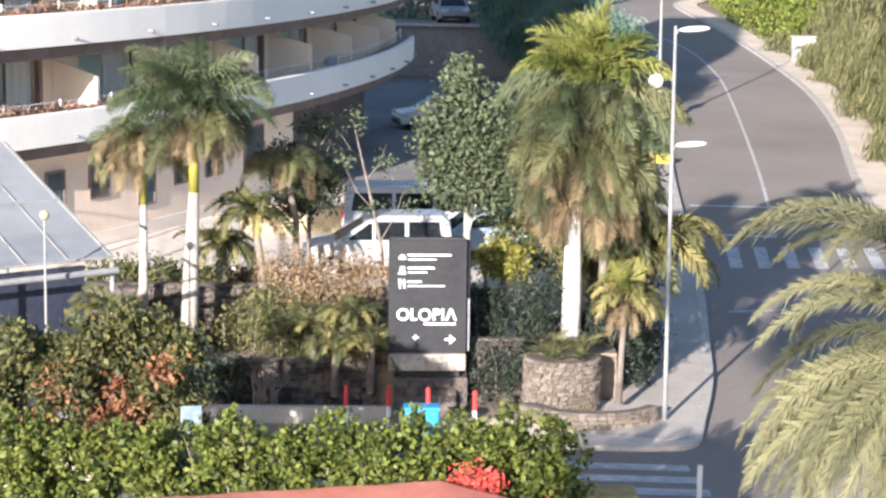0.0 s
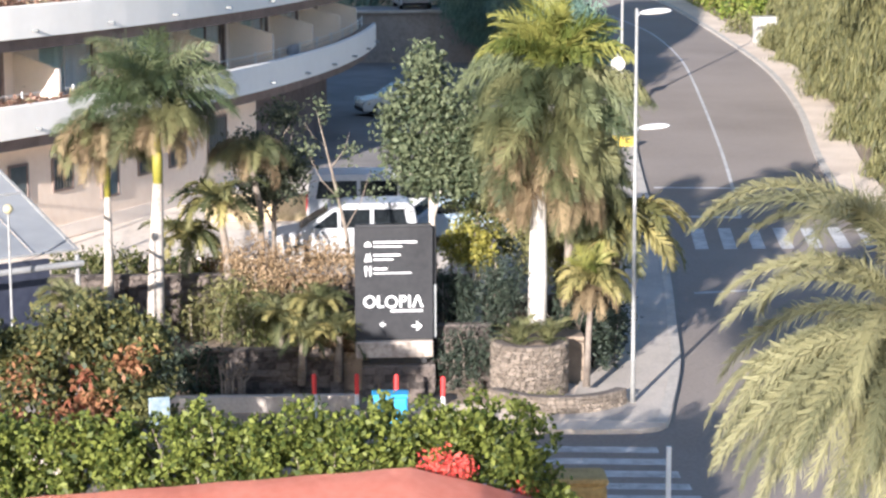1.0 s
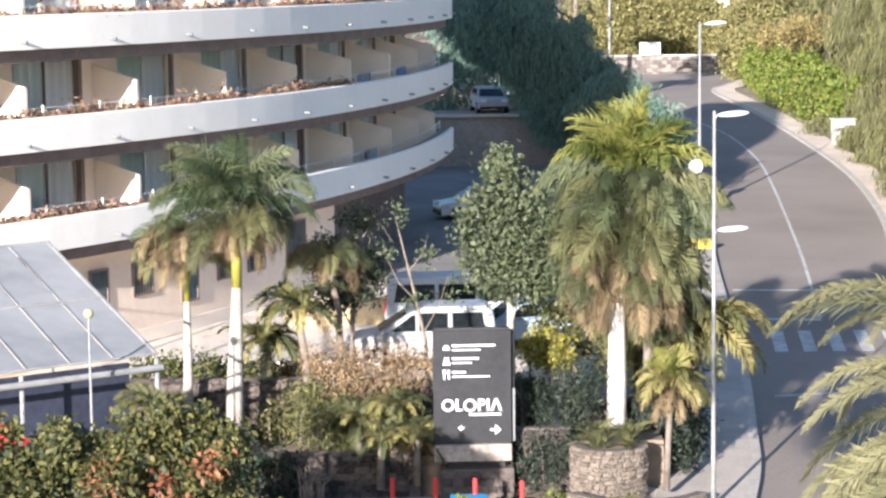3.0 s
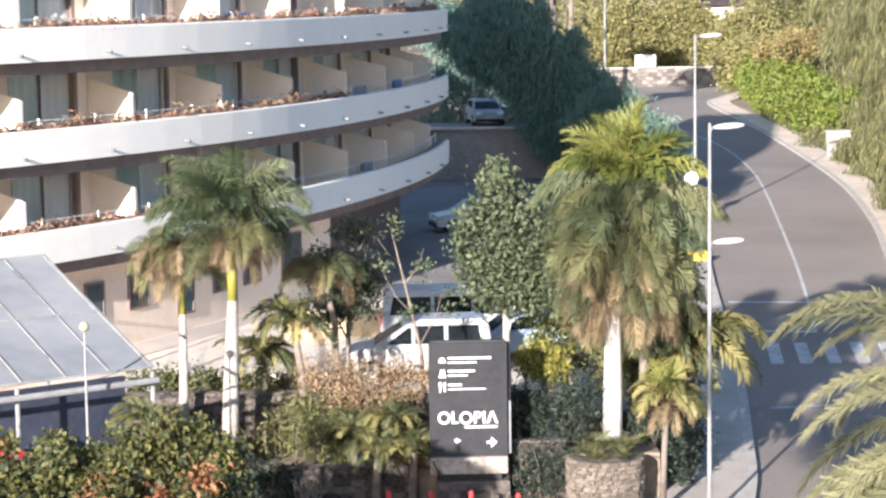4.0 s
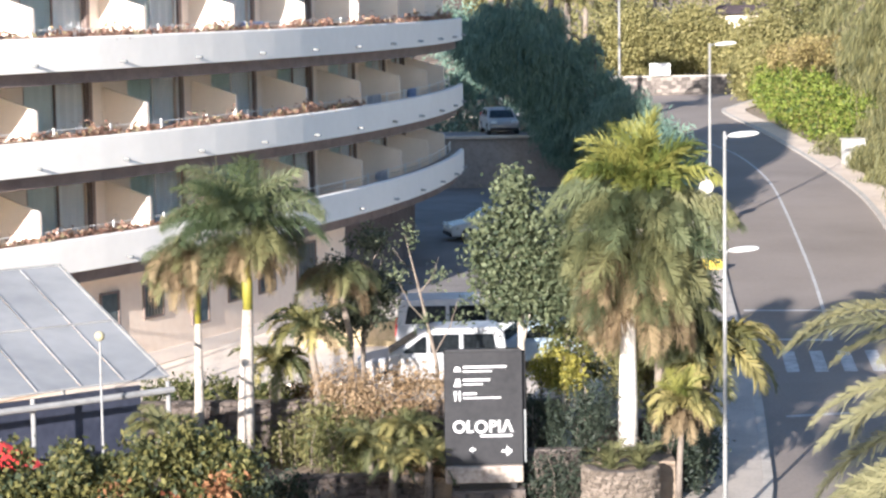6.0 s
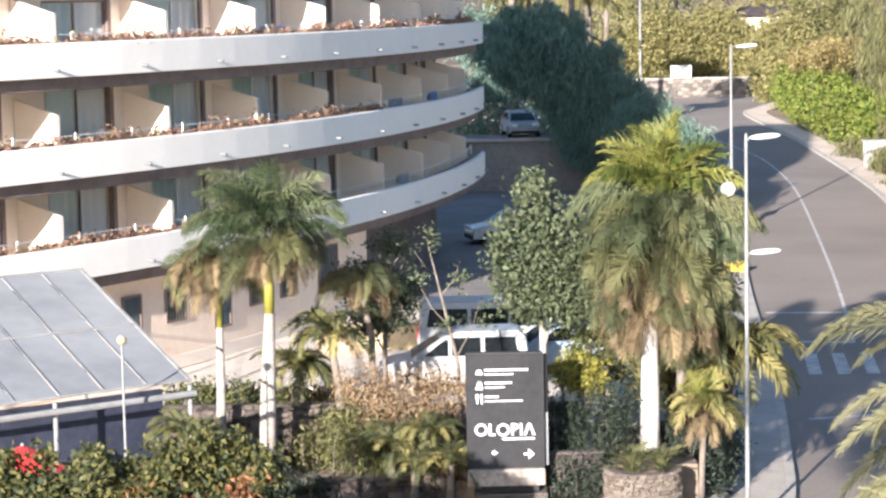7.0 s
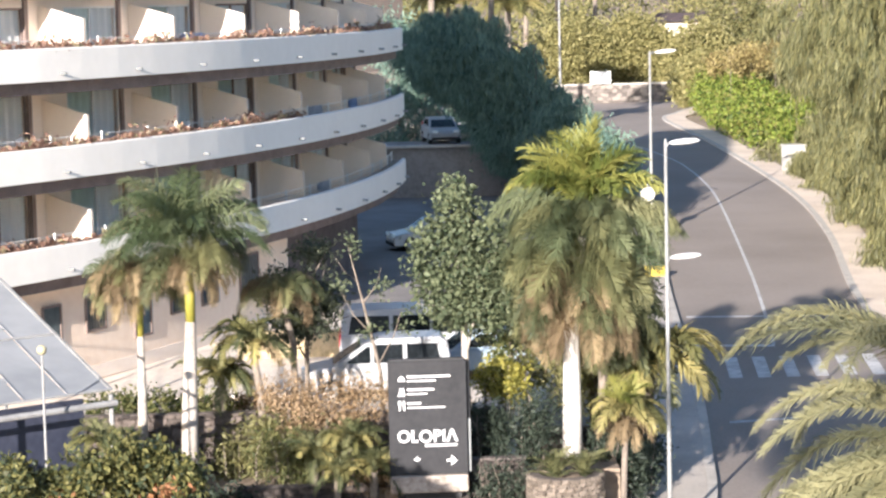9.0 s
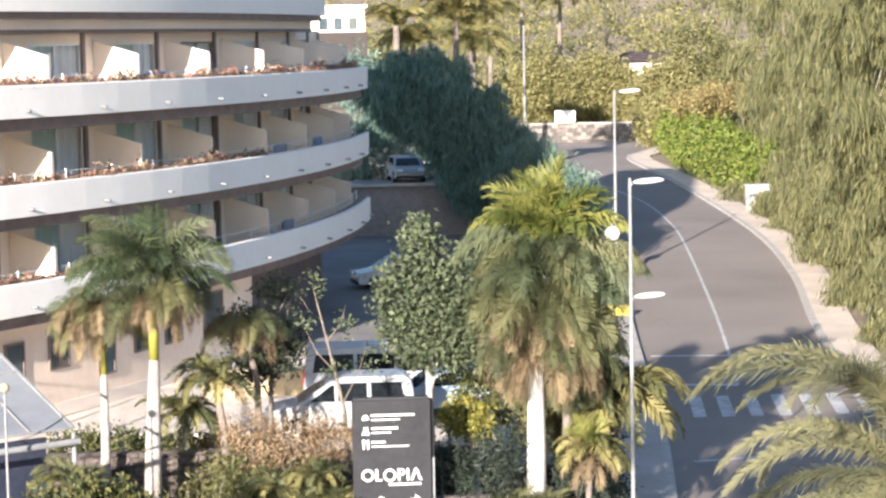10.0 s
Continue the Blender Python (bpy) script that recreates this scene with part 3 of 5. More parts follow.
def tree(at, height, lumps, n, size, material, label, name="tree", category="tree", trunk_r=0.1, seed=0, limbs=6, bark=None, group="", **kw):
    rng = np.random.default_rng(seed)
    root = thing(name, at, label, category, group)
    tb = bmesh.new()
    lean = rng.normal(size=2) * 0.1
    pts = [(lean[0] * t * t, lean[1] * t * t, height * t) for t in (0, 0.3, 0.6, 1.0)]
    tube(tb, pts, [trunk_r * 1.25, trunk_r, trunk_r * 0.8, trunk_r * 0.45], 8)
    for i in range(limbs):
        l = lumps[i % len(lumps)]
        a = Vector(pts[1]).lerp(Vector(pts[3]), rng.uniform(0.1, 0.95))
        b = Vector(l[:3]) + Vector(rng.normal(size=3) * 0.45 * np.array(l[3:6]))
        mid = a.lerp(b, 0.5) + Vector((0, 0, 0.15))
        tube(tb, [a, mid, b], [trunk_r * 0.45, trunk_r * 0.3, trunk_r * 0.1], 6)
    part("trunk", tb, bark or BARK, root, smooth=True)
    quads("crown", leaf_cloud(rng, lumps, n, size, **kw), material, root)
    return root


def bush(at, lumps, n, size, material, label, name="shrub", category="shrub", seed=0, group="", extra=None, stems=8, **kw):
    rng = np.random.default_rng(seed)
    root = thing(name, at, label, category, group)
    for i in range(stems):
        l = lumps[i % len(lumps)]
        x, y = l[0] + rng.normal() * l[3] * 0.4, l[1] + rng.normal() * l[4] * 0.3
        part("stem", tube(bmesh.new(), [(x, y, max(0.0, l[2] - l[5] * 1.3 - 1.2)) if abs(y) > 6 else (x, y, 0), (x, y, l[2]), (x + rng.normal() * 0.2, y + rng.normal() * 0.2, l[2] + l[5] * 0.8)], [0.03, 0.02, 0.008], 5), BARK, root)
    quads("foliage", leaf_cloud(rng, lumps, n, size, **kw), material, root)
    for lab, m, lm, k, s in extra or ():
        quads("dry_foliage" if "dry" in lab else "red_foliage", leaf_cloud(rng, lm, k, s), m, root, lab, "stuff")
    return root


R_GREEN = [frond_mesh("royal_frond", 2.0, 72, 62, FROND_GREEN, 0.8, 88, 0.022, hang=0.45, seed=1, wild=1.5), frond_mesh("royal_frond", 2.1, 48, 85, FROND_GREEN, 0.8, 88, 0.022, hang=0.7, seed=2, wild=1.5), frond_mesh("royal_frond", 1.9, 82, 42, FROND_GREEN, 0.7, 88, 0.022, hang=0.3, seed=3, wild=1.5)]
R_SIDE = [frond_mesh("royal_frond", 2.0, 20, 95, FROND_OLIVE, 0.75, 92, 0.02, hang=1.0, seed=4, wild=1.5), frond_mesh("royal_frond", 1.9, 34, 112, FROND_OLIVE, 0.8, 92, 0.02, hang=1.3, seed=5, wild=1.5)]
R_DRY = [frond_mesh("royal_frond", 1.9, 34, 115, FROND_DRY, 0.7, 84, 0.021, hang=1.3, seed=6, wild=1.5), frond_mesh("royal_frond", 1.8, -5, 78, FROND_DRY, 0.7, 84, 0.021, hang=1.5, seed=7, wild=1.5)]
R_WIDE = [frond_mesh("royal_frond", 2.2, 50, 88, FROND_GREEN, 0.85, 92, 0.021, hang=1.0, seed=27, wild=1.5), frond_mesh("royal_frond", 2.2, 30, 85, FROND_OLIVE, 0.85, 92, 0.021, hang=1.2, seed=28, wild=1.5), frond_mesh("royal_frond", 2.1, 42, 98, FROND_GREEN, 0.85, 92, 0.021, hang=0.8, seed=29, wild=1.5)]
R_BRIGHT = [frond_mesh("royal_frond", 1.75, 86, 30, FROND_BRIGHT, 0.62, 46, 0.045, spread=46, hang=0.15, seed=8, wild=1.7), frond_mesh("royal_frond", 1.8, 62, 62, FROND_BRIGHT, 0.65, 46, 0.045, spread=46, hang=0.3, seed=9, wild=1.7), frond_mesh("royal_frond", 1.8, 74, 46, FROND_BRIGHT, 0.65, 46, 0.045, spread=46, hang=0.25, seed=10, wild=1.7), frond_mesh("royal_frond", 1.9, 42, 70, FROND_BRIGHT, 0.7, 46, 0.045, spread=50, hang=0.6, seed=30, wild=1.7)]
S_YEL = [frond_mesh("small_frond", 1.2, 60, 120, FROND_GOLD, 0.4, 30, 0.045, hang=0.5, seed=11), frond_mesh("small_frond", 1.25, 35, 120, FROND_GOLD, 0.4, 30, 0.045, hang=0.6, seed=12), frond_mesh("small_frond", 1.1, 5, 85, FROND_DRY, 0.36, 28, 0.045, hang=0.7, seed=13)]
S_OLIVE = [frond_mesh("small_frond", 1.5, 65, 110, FROND_OLIVE, 0.4, 34, 0.04, hang=0.5, seed=14), frond_mesh("small_frond", 1.5, 30, 110, FROND_OLIVE, 0.4, 34, 0.04, hang=0.6, seed=15)]
D_GREY = [frond_mesh("date_frond", 2.9, 66, 112, FROND_GREY, 0.46, 210, 0.0135, spread=50, hang=0.4, vee=30, seed=16, wild=1.5), frond_mesh("date_frond", 2.8, 42, 98, FROND_GREY, 0.46, 210, 0.0135, spread=50, hang=0.5, vee=28, seed=17, wild=1.5), frond_mesh("date_frond", 2.8, 12, 85, FROND_GREY, 0.46, 210, 0.0135, spread=50, hang=0.6, vee=22, seed=18, wild=1.5)]
CYCAD = [frond_mesh("cycad_leaf", 0.8, 78, 75, FROND_OLIVE, 0.16, 30, 0.02, seed=19, hang=0.1), frond_mesh("cycad_leaf", 0.8, 50, 60, FROND_OLIVE, 0.16, 30, 0.02, seed=20, hang=0.1)]

# palms in the beds before the hotel
palm((-6.92, 60, 1.6), [(0, 0, 0), (0.03, 0, 1.6), (0.05, 0, 3.7)], [0.15, 0.13, 0.09], [(6, R_GREEN[1:2], 0, 25, 0.7, 0.1), (8, R_WIDE, 10, 25, 0.75, 0.0), (16, R_DRY[:1], 0, 25, 0.85, 0.1), (10, R_SIDE, 20, 25, 0.75, -0.1), (14, R_DRY, 0, 25, 0.8, -0.15)], "tall palm with pale slim trunk and browning fronds", (1.6, 0.085), seed=1, group="royal palms")
palm((-5.59, 59, 1.2), [(0, 0, 0), (0.05, 0, 2.0), (0.16, 0, 4.6)], [0.24, 0.22, 0.14], [(12, R_GREEN, 0, 25, 1.05, 0.85), (9, R_GREEN[:2], 15, 25, 1.15, 0.5), (9, R_WIDE, 0, 25, 1.05, 0.35), (6, R_SIDE, 10, 25, 0.95, 0.1), (14, R_DRY, 0, 25, 0.8, 0.0)], "tall palm with whitish trunk and green crown", (1.4, 0.13), seed=2, group="royal palms")
palm((4.65, 60, 1.7), [(0, 0, 0), (0, 0, 1.2), (0.02, 0, 3.9), (0.36, 0, 6.0)], [0.27, 0.26, 0.19, 0.1], [(20, R_BRIGHT, 0, 18, 1.15, 1.0), (14, R_BRIGHT[1:3], 14, 18, 1.12, 0.65), (15, R_WIDE, 0, 22, 1.1, 0.35), (15, R_WIDE, 15, 22, 1.28, -0.1), (15, R_WIDE, 5, 22, 1.32, -0.6), (15, R_SIDE, 8, 22, 1.2, -1.1), (14, R_DRY, 15, 22, 1.2, -1.2), (14, R_SIDE, 3, 22, 1.2, -1.7), (14, R_DRY[1:], 15, 22, 1.15, -1.8)], "tall royal palm with whitewashed trunk and yellow-green crown", None, WHITE_TRUNK, seed=3, group="royal palms")
palm((5.74, 57.5, 0.55), [(0, 0, 0), (0.05, 0, 1.4), (0.12, 0, 2.7)], [0.10, 0.08, 0.08], [(9, R_BRIGHT[:2], 0, 15, 0.56, 0.1), (13, S_YEL[:2], 0, 12, 1.05, 0.1), (12, S_YEL, 12, 12, 1.05, 0.0), (9, S_YEL[2:], 5, 12, 0.95, -0.1)], "small yellowing palm with thin pale trunk", trunk_mat=BARK, seed=4)
palm((-3.72, 61.0, 2.2), [(0, 0, 0), (-0.05, 0, 1.2), (-0.25, 0, 2.6)], [0.13, 0.11, 0.09], [(12, S_YEL, 0, 15, 1.1, 0.1), (10, S_OLIVE, 0, 15, 1.1, 0.0)], "small feathery palm with yellow fronds", seed=5, trunk_mat=BARK)
palm((-4.9, 61.6, 2.8), [(0, 0, 0), (0.02, 0, 1.0)], [0.12, 0.1], [(16, S_YEL[:2], 0, 15, 1.0, 0.1), (8, S_OLIVE, 0, 15, 1.0, 0.0)], "young yellow-green palm in the bed", seed=6, trunk_mat=BARK)
palm((7.0, 62.5, 0.4), [(0, 0, 0), (0, 0, 1.5), (0.05, 0, 3.2)], [0.16, 0.14, 0.12], [(14, S_OLIVE, 0, 12, 1.5, 0.1), (16, S_YEL[:2], 5, 15, 1.95, 0.25)], "olive-green palm with arching fronds by the pavement", seed=7, trunk_mat=BARK)
palm((5.6, 61.5, 1.5), [(0, 0, 0), (0.05, 0, 3.0)], [0.15, 0.12], [(18, S_OLIVE, 0, 15, 1.4, 0.1), (12, R_SIDE, 5, 15, 0.8, 0.0)], "dull green palm beside the royal palm", seed=17, trunk_mat=BARK)
palm((-2.9, 62.0, 2.8), [(0, 0, 0), (0.02, 0, 1.8), (-0.3, 0, 3.4)], [0.1, 0.09, 0.07], [(9, R_SIDE, 0, 20, 0.75, 0.1), (9, R_DRY, 9, 20, 0.75, 0.0)], "thin dark palm with drooping dry fronds", seed=8, trunk_mat=BARK)
# the large date palm in the foreground
palm((7.75, 30.5, 0.0), [(0, 0, 0), (0.1, 0, 3.8), (-0.1, 0, 7.75)], [0.4, 0.33, 0.32], [(8, D_GREY[:1], 12, 10, 1.25, 0.3), (8, D_GREY[:2], 34, 10, 1.22, 0.2), (9, D_GREY[1:2], 4, 14, 1.25, 0.0), (14, D_GREY[2:], 12, 12, 1.2, -0.2), (24, D_GREY[2:], 3, 10, 1.15, -0.4), (26, D_GREY[2:], 8, 10, 1.15, -0.65), (26, D_GREY[2:], 2, 10, 1.1, -0.9), (24, D_GREY[1:], 7, 10, 1.1, -1.1)], "large date palm with arching grey-green fronds", seed=9, trunk_mat=BARK)

# broad-leaved trees on the terrace edge
tree((1.87, 62, 2.4), 4.5, [(-0.2, 0, 5.9, 0.6, 0.7, 1.0), (-0.4, 0, 4.6, 1.1, 1.0, 1.1), (0.65, 0.1, 4.7, 1.0, 1.0, 1.2), (-0.35, 0.1, 3.5, 1.2, 1.1, 0.9), (0.75, 0, 3.3, 1.2, 1.0, 0.9), (1.2, 0, 3.9, 0.9, 0.8, 1.1)], 13000, 0.18, LEAF_DARK, "dense dark green ficus tree with pale trunk", trunk_r=0.11, seed=31, bark=TRUNK_PALE)
tree((-2.6, 63.5, 2.45), 3.8, [(-0.6, 0, 3.5, 1.0, 0.8, 0.9), (0.4, 0, 3.2, 0.9, 0.8, 0.9), (0.3, 0, 4.6, 0.7, 0.7, 0.4), (-0.2, 0, 2.5, 1.2, 0.8, 0.6)], 6600, 0.14, leaf("leaf_dull", (0.035, 0.045, 0.03), (0.12, 0.135, 0.085)), "thin open tree with sparse dark leaves", trunk_r=0.07, seed=32, limbs=14, shell=0.2)
bare = thing("young_tree", (-0.45, 61.6, 2.8), "leaning pale young tree, nearly bare", "tree")
tb = bmesh.new()
tube(tb, [(0, 0, 0), (-0.05, 0, 1.1), (-0.4, 0, 2.7), (-0.85, 0, 4.6)], [0.07, 0.055, 0.04, 0.012], 8)
for a, b, c_ in (((-0.1, 0, 1.3), (0.35, 0, 2.1), (0.6, 0.1, 2.9)), ((-0.3, 0, 2.2), (-0.75, 0, 2.7), (-1.1, 0.1, 3.4)), ((-0.5, 0, 3.0), (-0.1, 0.1, 3.5), (0.05, 0.1, 4.0)), ((-0.6, 0, 3.6), (-0.95, 0, 3.9), (-1.2, 0, 4.3))):
    tube(tb, [a, b, c_], [0.024, 0.015, 0.006], 6)
part("trunk", tb, BARK, bare, smooth=True)
quads("crown", leaf_cloud(np.random.default_rng(33), [(-0.8, 0, 4.6, 0.45, 0.4, 0.4), (0.45, 0, 2.4, 0.4, 0.35, 0.3), (-1.1, 0, 3.5, 0.35, 0.3, 0.3), (0.1, 0, 3.3, 0.5, 0.4, 0.4), (-0.4, 0, 2.3, 0.4, 0.3, 0.3)], 420, 0.12), LEAF_DARK, bare)
tree((3.2, 63.5, 2.4), 3.0, [(0, 0, 2.2, 1.1, 0.9, 1.2), (0.9, 0, 1.5, 1.0, 0.8, 1.0), (1.9, 0, 1.6, 0.9, 0.8, 1.3)], 5000, 0.15, LEAF_MID, "bushy green tree under the tall palm", trunk_r=0.08, seed=34)

tree((5.4, 62.2, 1.6), 3.6, [(-0.6, 0, 2.6, 1.0, 0.7, 0.9), (0.5, 0, 2.9, 1.0, 0.7, 1.0), (1.1, 0, 2.0, 0.9, 0.7, 0.9), (-0.2, 0, 1.5, 1.2, 0.7, 0.8)], 5500, 0.2, LEAF_OLIVE, "dull olive shrub-like tree under the tall palm", trunk_r=0.07, seed=35, limbs=16, ratio=0.2, shell=0.3)
tree((6.2, 63.2, 1.4), 5.2, [(-0.9, 0, 3.6, 1.0, 0.8, 1.0), (0.2, 0, 4.4, 1.0, 0.8, 1.1), (0.5, 0, 2.6, 0.95, 0.8, 1.1), (-0.6, 0, 5.6, 0.9, 0.8, 0.9), (-1.4, 0, 5.2, 0.9, 0.8, 1.0), (0.3, 0, 1.2, 0.9, 0.7, 0.9)], 9000, 0.24, LEAF_DARK, "dull green tree in the thicket by the pavement", trunk_r=0.09, seed=36, limbs=16, ratio=0.25, shell=0.2, hang=0.4)
palm((6.1, 61.9, 1.0), [(0, 0, 0), (0.05, 0, 2.2), (0.1, 0, 4.0)], [0.13, 0.11, 0.09], [(13, R_WIDE, 0, 20, 0.68, 0.1), (12, R_SIDE, 9, 20, 0.68, -0.1)], "dull green palm with arching fronds by the street lamp", seed=18, trunk_mat=BARK)
tagged(part("parking_wall", boxed((-3.4, 73.0, 3.0), (3.6, 0.3, 0.95), bevel=0.04), mat("yellow_stone_wall", (0.4, 0.32, 0.18), (0.66, 0.54, 0.34), 0.95, 3.0, 0.5)), "low yellowish stone wall behind the parked van", kind="structure")
# Added upright face that catches the sun, where the paving shines bright.
tagged(part("terrace_parapet", boxed((-4.1, 63.6, 2.72), (4.6, 0.25, 0.62), bevel=0.03), BEIGE), "low cream wall added to catch sun along the car park edge", kind="structure")

# shrubs of the slope and the beds
bush((2.74, 61.0, 2.6), [(0, 0, 1.15, 0.75, 0.45, 0.5), (0.35, 0, 0.9, 0.5, 0.4, 0.4)], 3200, 0.12, LEAF_YELLOW, "yellow-leaved shrub at the terrace edge", seed=41)
bush((-1.9, 60.4, 1.9), [(-1.2, 0, 1.7, 0.9, 0.6, 0.5), (0.0, 0, 1.4, 1.0, 0.6, 0.7), (1.0, 0, 1.5, 0.8, 0.6, 0.6), (-0.3, -0.4, 0.9, 1.3, 0.5, 0.5)], 4200, 0.15, LEAF_DRY, "dry tan shrub hanging over the wall", seed=42, hang=0.6, ratio=0.25)
bush((-4.9, 58.2, 0.0), [(-0.6, 0, 1.2, 0.7, 0.5, 0.9), (0.4, 0, 0.9, 0.7, 0.4, 0.8), (-1.4, 0.3, 1.5, 0.6, 0.5, 0.8)], 3200, 0.17, LEAF_SHADOWED, "dark leafy shrub under the stone wall", seed=48)
bush((-4.0, 60.2, 1.0), [(0, 0, 1.2, 0.7, 0.4, 0.8), (0.8, 0.1, 1.4, 0.7, 0.4, 0.7), (-0.7, 0, 0.8, 0.6, 0.4, 0.6)], 2600, 0.2, LEAF_OLIVE, "straggling olive shrub on the stone wall", seed=49, hang=0.5, ratio=0.2)
bush((-2.3, 59.2, 0.9), [(-0.8, 0, 1.2, 0.9, 0.6, 0.8), (0.5, 0, 1.0, 1.1, 0.6, 0.8), (1.4, 0, 0.9, 0.6, 0.5, 0.7)], 4200, 0.22, LEAF_MID, "green and straw grassy shrub below the wall", seed=43, hang=0.3, ratio=0.16)
bush((-1.0, 58.7, 0.6), [(0, 0, 0.8, 0.5, 0.3, 0.6), (0.5, 0.1, 0.9, 0.35, 0.3, 0.5)], 1000, 0.22, LEAF_DRY, "dry straw grass beside the sign", seed=44, hang=0.7, ratio=0.12)
bush((2.7, 59.6, 0.6), [(-0.5, 0, 2.0, 0.8, 0.5, 0.8), (0.6, 0, 1.7, 0.9, 0.5, 0.8), (1.0, 0.3, 2.4, 0.6, 0.5, 0.6), (0.1, -1.35, 0.8, 0.85, 0.25, 0.75), (-0.4, -1.4, 0.4, 0.6, 0.2, 0.5)], 5200, 0.2, LEAF_SHADOWED, "green shrub behind the sign, its leaves darkened for shade", seed=45, ratio=0.2)
# Dark shrub added in place of a shaded bank, also throwing shade.
bush((6.1, 60.0, 0.2), [(-0.5, 0, 1.2, 0.7, 0.5, 0.9), (0.3, 0.3, 1.0, 0.6, 0.6, 0.8), (0.5, 1.6, 1.0, 0.6, 0.8, 0.8), (-0.2, 0.2, 2.1, 0.7, 0.5, 0.6), (0.9, 3.0, 1.0, 0.5, 0.8, 0.8)], 5200, 0.18, LEAF_SHADOWED, "shrub added as the shaded bank between planter and pavement", seed=50, ratio=0.3)
bush((-6.6, 62.0, 2.45), [(-1.3, 0, 0.5, 0.8, 0.5, 0.5), (0, 0, 0.55, 0.9, 0.5, 0.5), (1.4, 0, 0.5, 0.9, 0.5, 0.5)], 3600, 0.15, LEAF_MID, "clipped green shrubs along the terrace edge", seed=46)
bush((-3.4, 62.2, 2.45), [(-0.6, 0, 0.4, 0.7, 0.4, 0.4), (0.6, 0, 0.35, 0.7, 0.4, 0.35)], 1400, 0.13, LEAF_DRY, "pale dry shrub along the terrace edge", seed=47)

# ---- retaining walls, sign, planters ----
def rubble(root, x0, x1, z0, z1, y, seed, size=0.3, material=None, m=None):
    """Uneven stones proud of the mortar on a wall face that looks to -y."""
    rng = random.Random(seed)
    shapes = []
    for k in range(5):
        bm = bmesh.new()
        box(bm, (0, 0, 0), (1, 1, 1), bevel=0.2)
        for v in bm.verts:
            v.co += Vector((rng.uniform(-0.13, 0.13), rng.uniform(-0.2, 0.2), rng.uniform(-0.13, 0.13)))
        me = bpy.data.meshes.new("stone")
        bm.to_mesh(me)
        bm.free()
        me.materials.append(material or STONE)
        shapes.append(me)
    z = z0
    while z < z1 - 0.06:
        h = min(rng.uniform(0.7, 1.2) * size * 0.8, z1 - z)
        x = x0
        while x < x1 - 0.05:
            w = min(rng.uniform(0.7, 1.6) * size, x1 - x)
            o = new("stone", shapes[rng.randrange(5)])
            o.parent = root
            mm = Matrix.Translation((x + w / 2, y - rng.uniform(0, 0.035), z + h / 2)) @ pose(0, 0, 0, 0, rng.uniform(-9, 9), 0) @ Matrix.Diagonal((w * 0.95, 0.16, h * 0.92, 1))
            o.matrix_basis = mm if m is None else m(mm)
            x += w
        z += h


def stone_wall(name, x0, x1, y, z0, z1, thick, seed, label, material=None, size=0.34):
    w = thing(name, (0, 0, 0), label, "", kind="structure")
    part("core", boxed(((x0 + x1) / 2, y + thick / 2 + 0.04, (z0 + z1) / 2), (x1 - x0, thick, z1 - z0)), MORTAR, w)
    rubble(w, x0, x1, z0, z1, y + 0.05, seed, size, material)
    return w


stone_wall("retaining_wall_1", -12.5, -3.9, 60.85, 1.2, 3.0, 0.3, 51, "rough dark stone retaining wall of the terrace", size=0.3)
stone_wall("retaining_wall_2", -3.9, 2.9, 60.85, 0.6, 2.9, 0.3, 52, "rough stone retaining wall behind the shrubs", size=0.34)
stone_wall("retaining_wall_3", -4.3, -0.6, 58.3, 0.0, 1.45, 0.3, 53, "low rough stone wall in front of the bed", size=0.24)
stone_wall("retaining_wall_4", 1.85, 3.3, 58.6, 0.0, 2.0, 0.3, 54, "shaded stone wall beside the sign", size=0.22)
stone_wall("retaining_wall_5", 3.2, 6.0, 61.0, 0.2, 2.3, 0.3, 57, "shaded stone wall behind the royal palm")
bed = bmesh.new()
box(bed, (-4.4, 59.7, 0.5), (8.6, 2.3, 1.6))
tagged(part("planting_bed_1", bed, SOIL), "brown soil of the stepped planting bed", kind="structure")
bed = bmesh.new()
box(bed, (4.0, 59.9, 0.6), (3.6, 2.2, 2.0))
tagged(part("planting_bed_2", bed, SOIL), "brown soil bed round the palm trunk", kind="structure")
tagged(part("low_wall_1", boxed((-3.4, 56.6, 0.28), (6.4, 0.22, 0.7), bevel=0.02), PAVE), "low grey concrete wall in front of the hollow", kind="structure")

sign = thing("hotel_sign", (0.73, 58, 0.0), "black hotel sign board with white print on a stone plinth", "sign", rz=2)
panel = part("panel", boxed((0, 0, 3.27), (2.03, 0.3, 2.98), bevel=0.012), SIGN_BLACK, sign)
part("edge_trim", boxed((1.06, 0.18, 3.25), (0.09, 0.36, 2.9), bevel=0.01), SIGN_BLACK, sign)
part("side_plate", boxed((1.075, 0.16, 2.5), (0.08, 0.38, 1.4), bevel=0.01), METAL, sign, "grey metal side plate")
part("cap", boxed((0, 0.02, 4.785), (1.96, 0.22, 0.05), bevel=0.01), DARK, sign)
part("ledge", boxed((0.0, -0.04, 1.55), (2.02, 0.56, 0.44), bevel=0.03), LEDGE, sign, "weathered whitish concrete ledge")
part("support", boxed((0.1, 0.15, 1.22), (1.5, 0.3, 0.22)), DARK, sign)
plinth = part("plinth", boxed((0.12, 0.2, 0.55), (1.9, 0.7, 1.1), bevel=0.03), MORTAR, sign, "rough stone plinth")
rubble(plinth, -0.83, 1.07, 0.02, 1.1, -0.12, 55, 0.3, STONE)


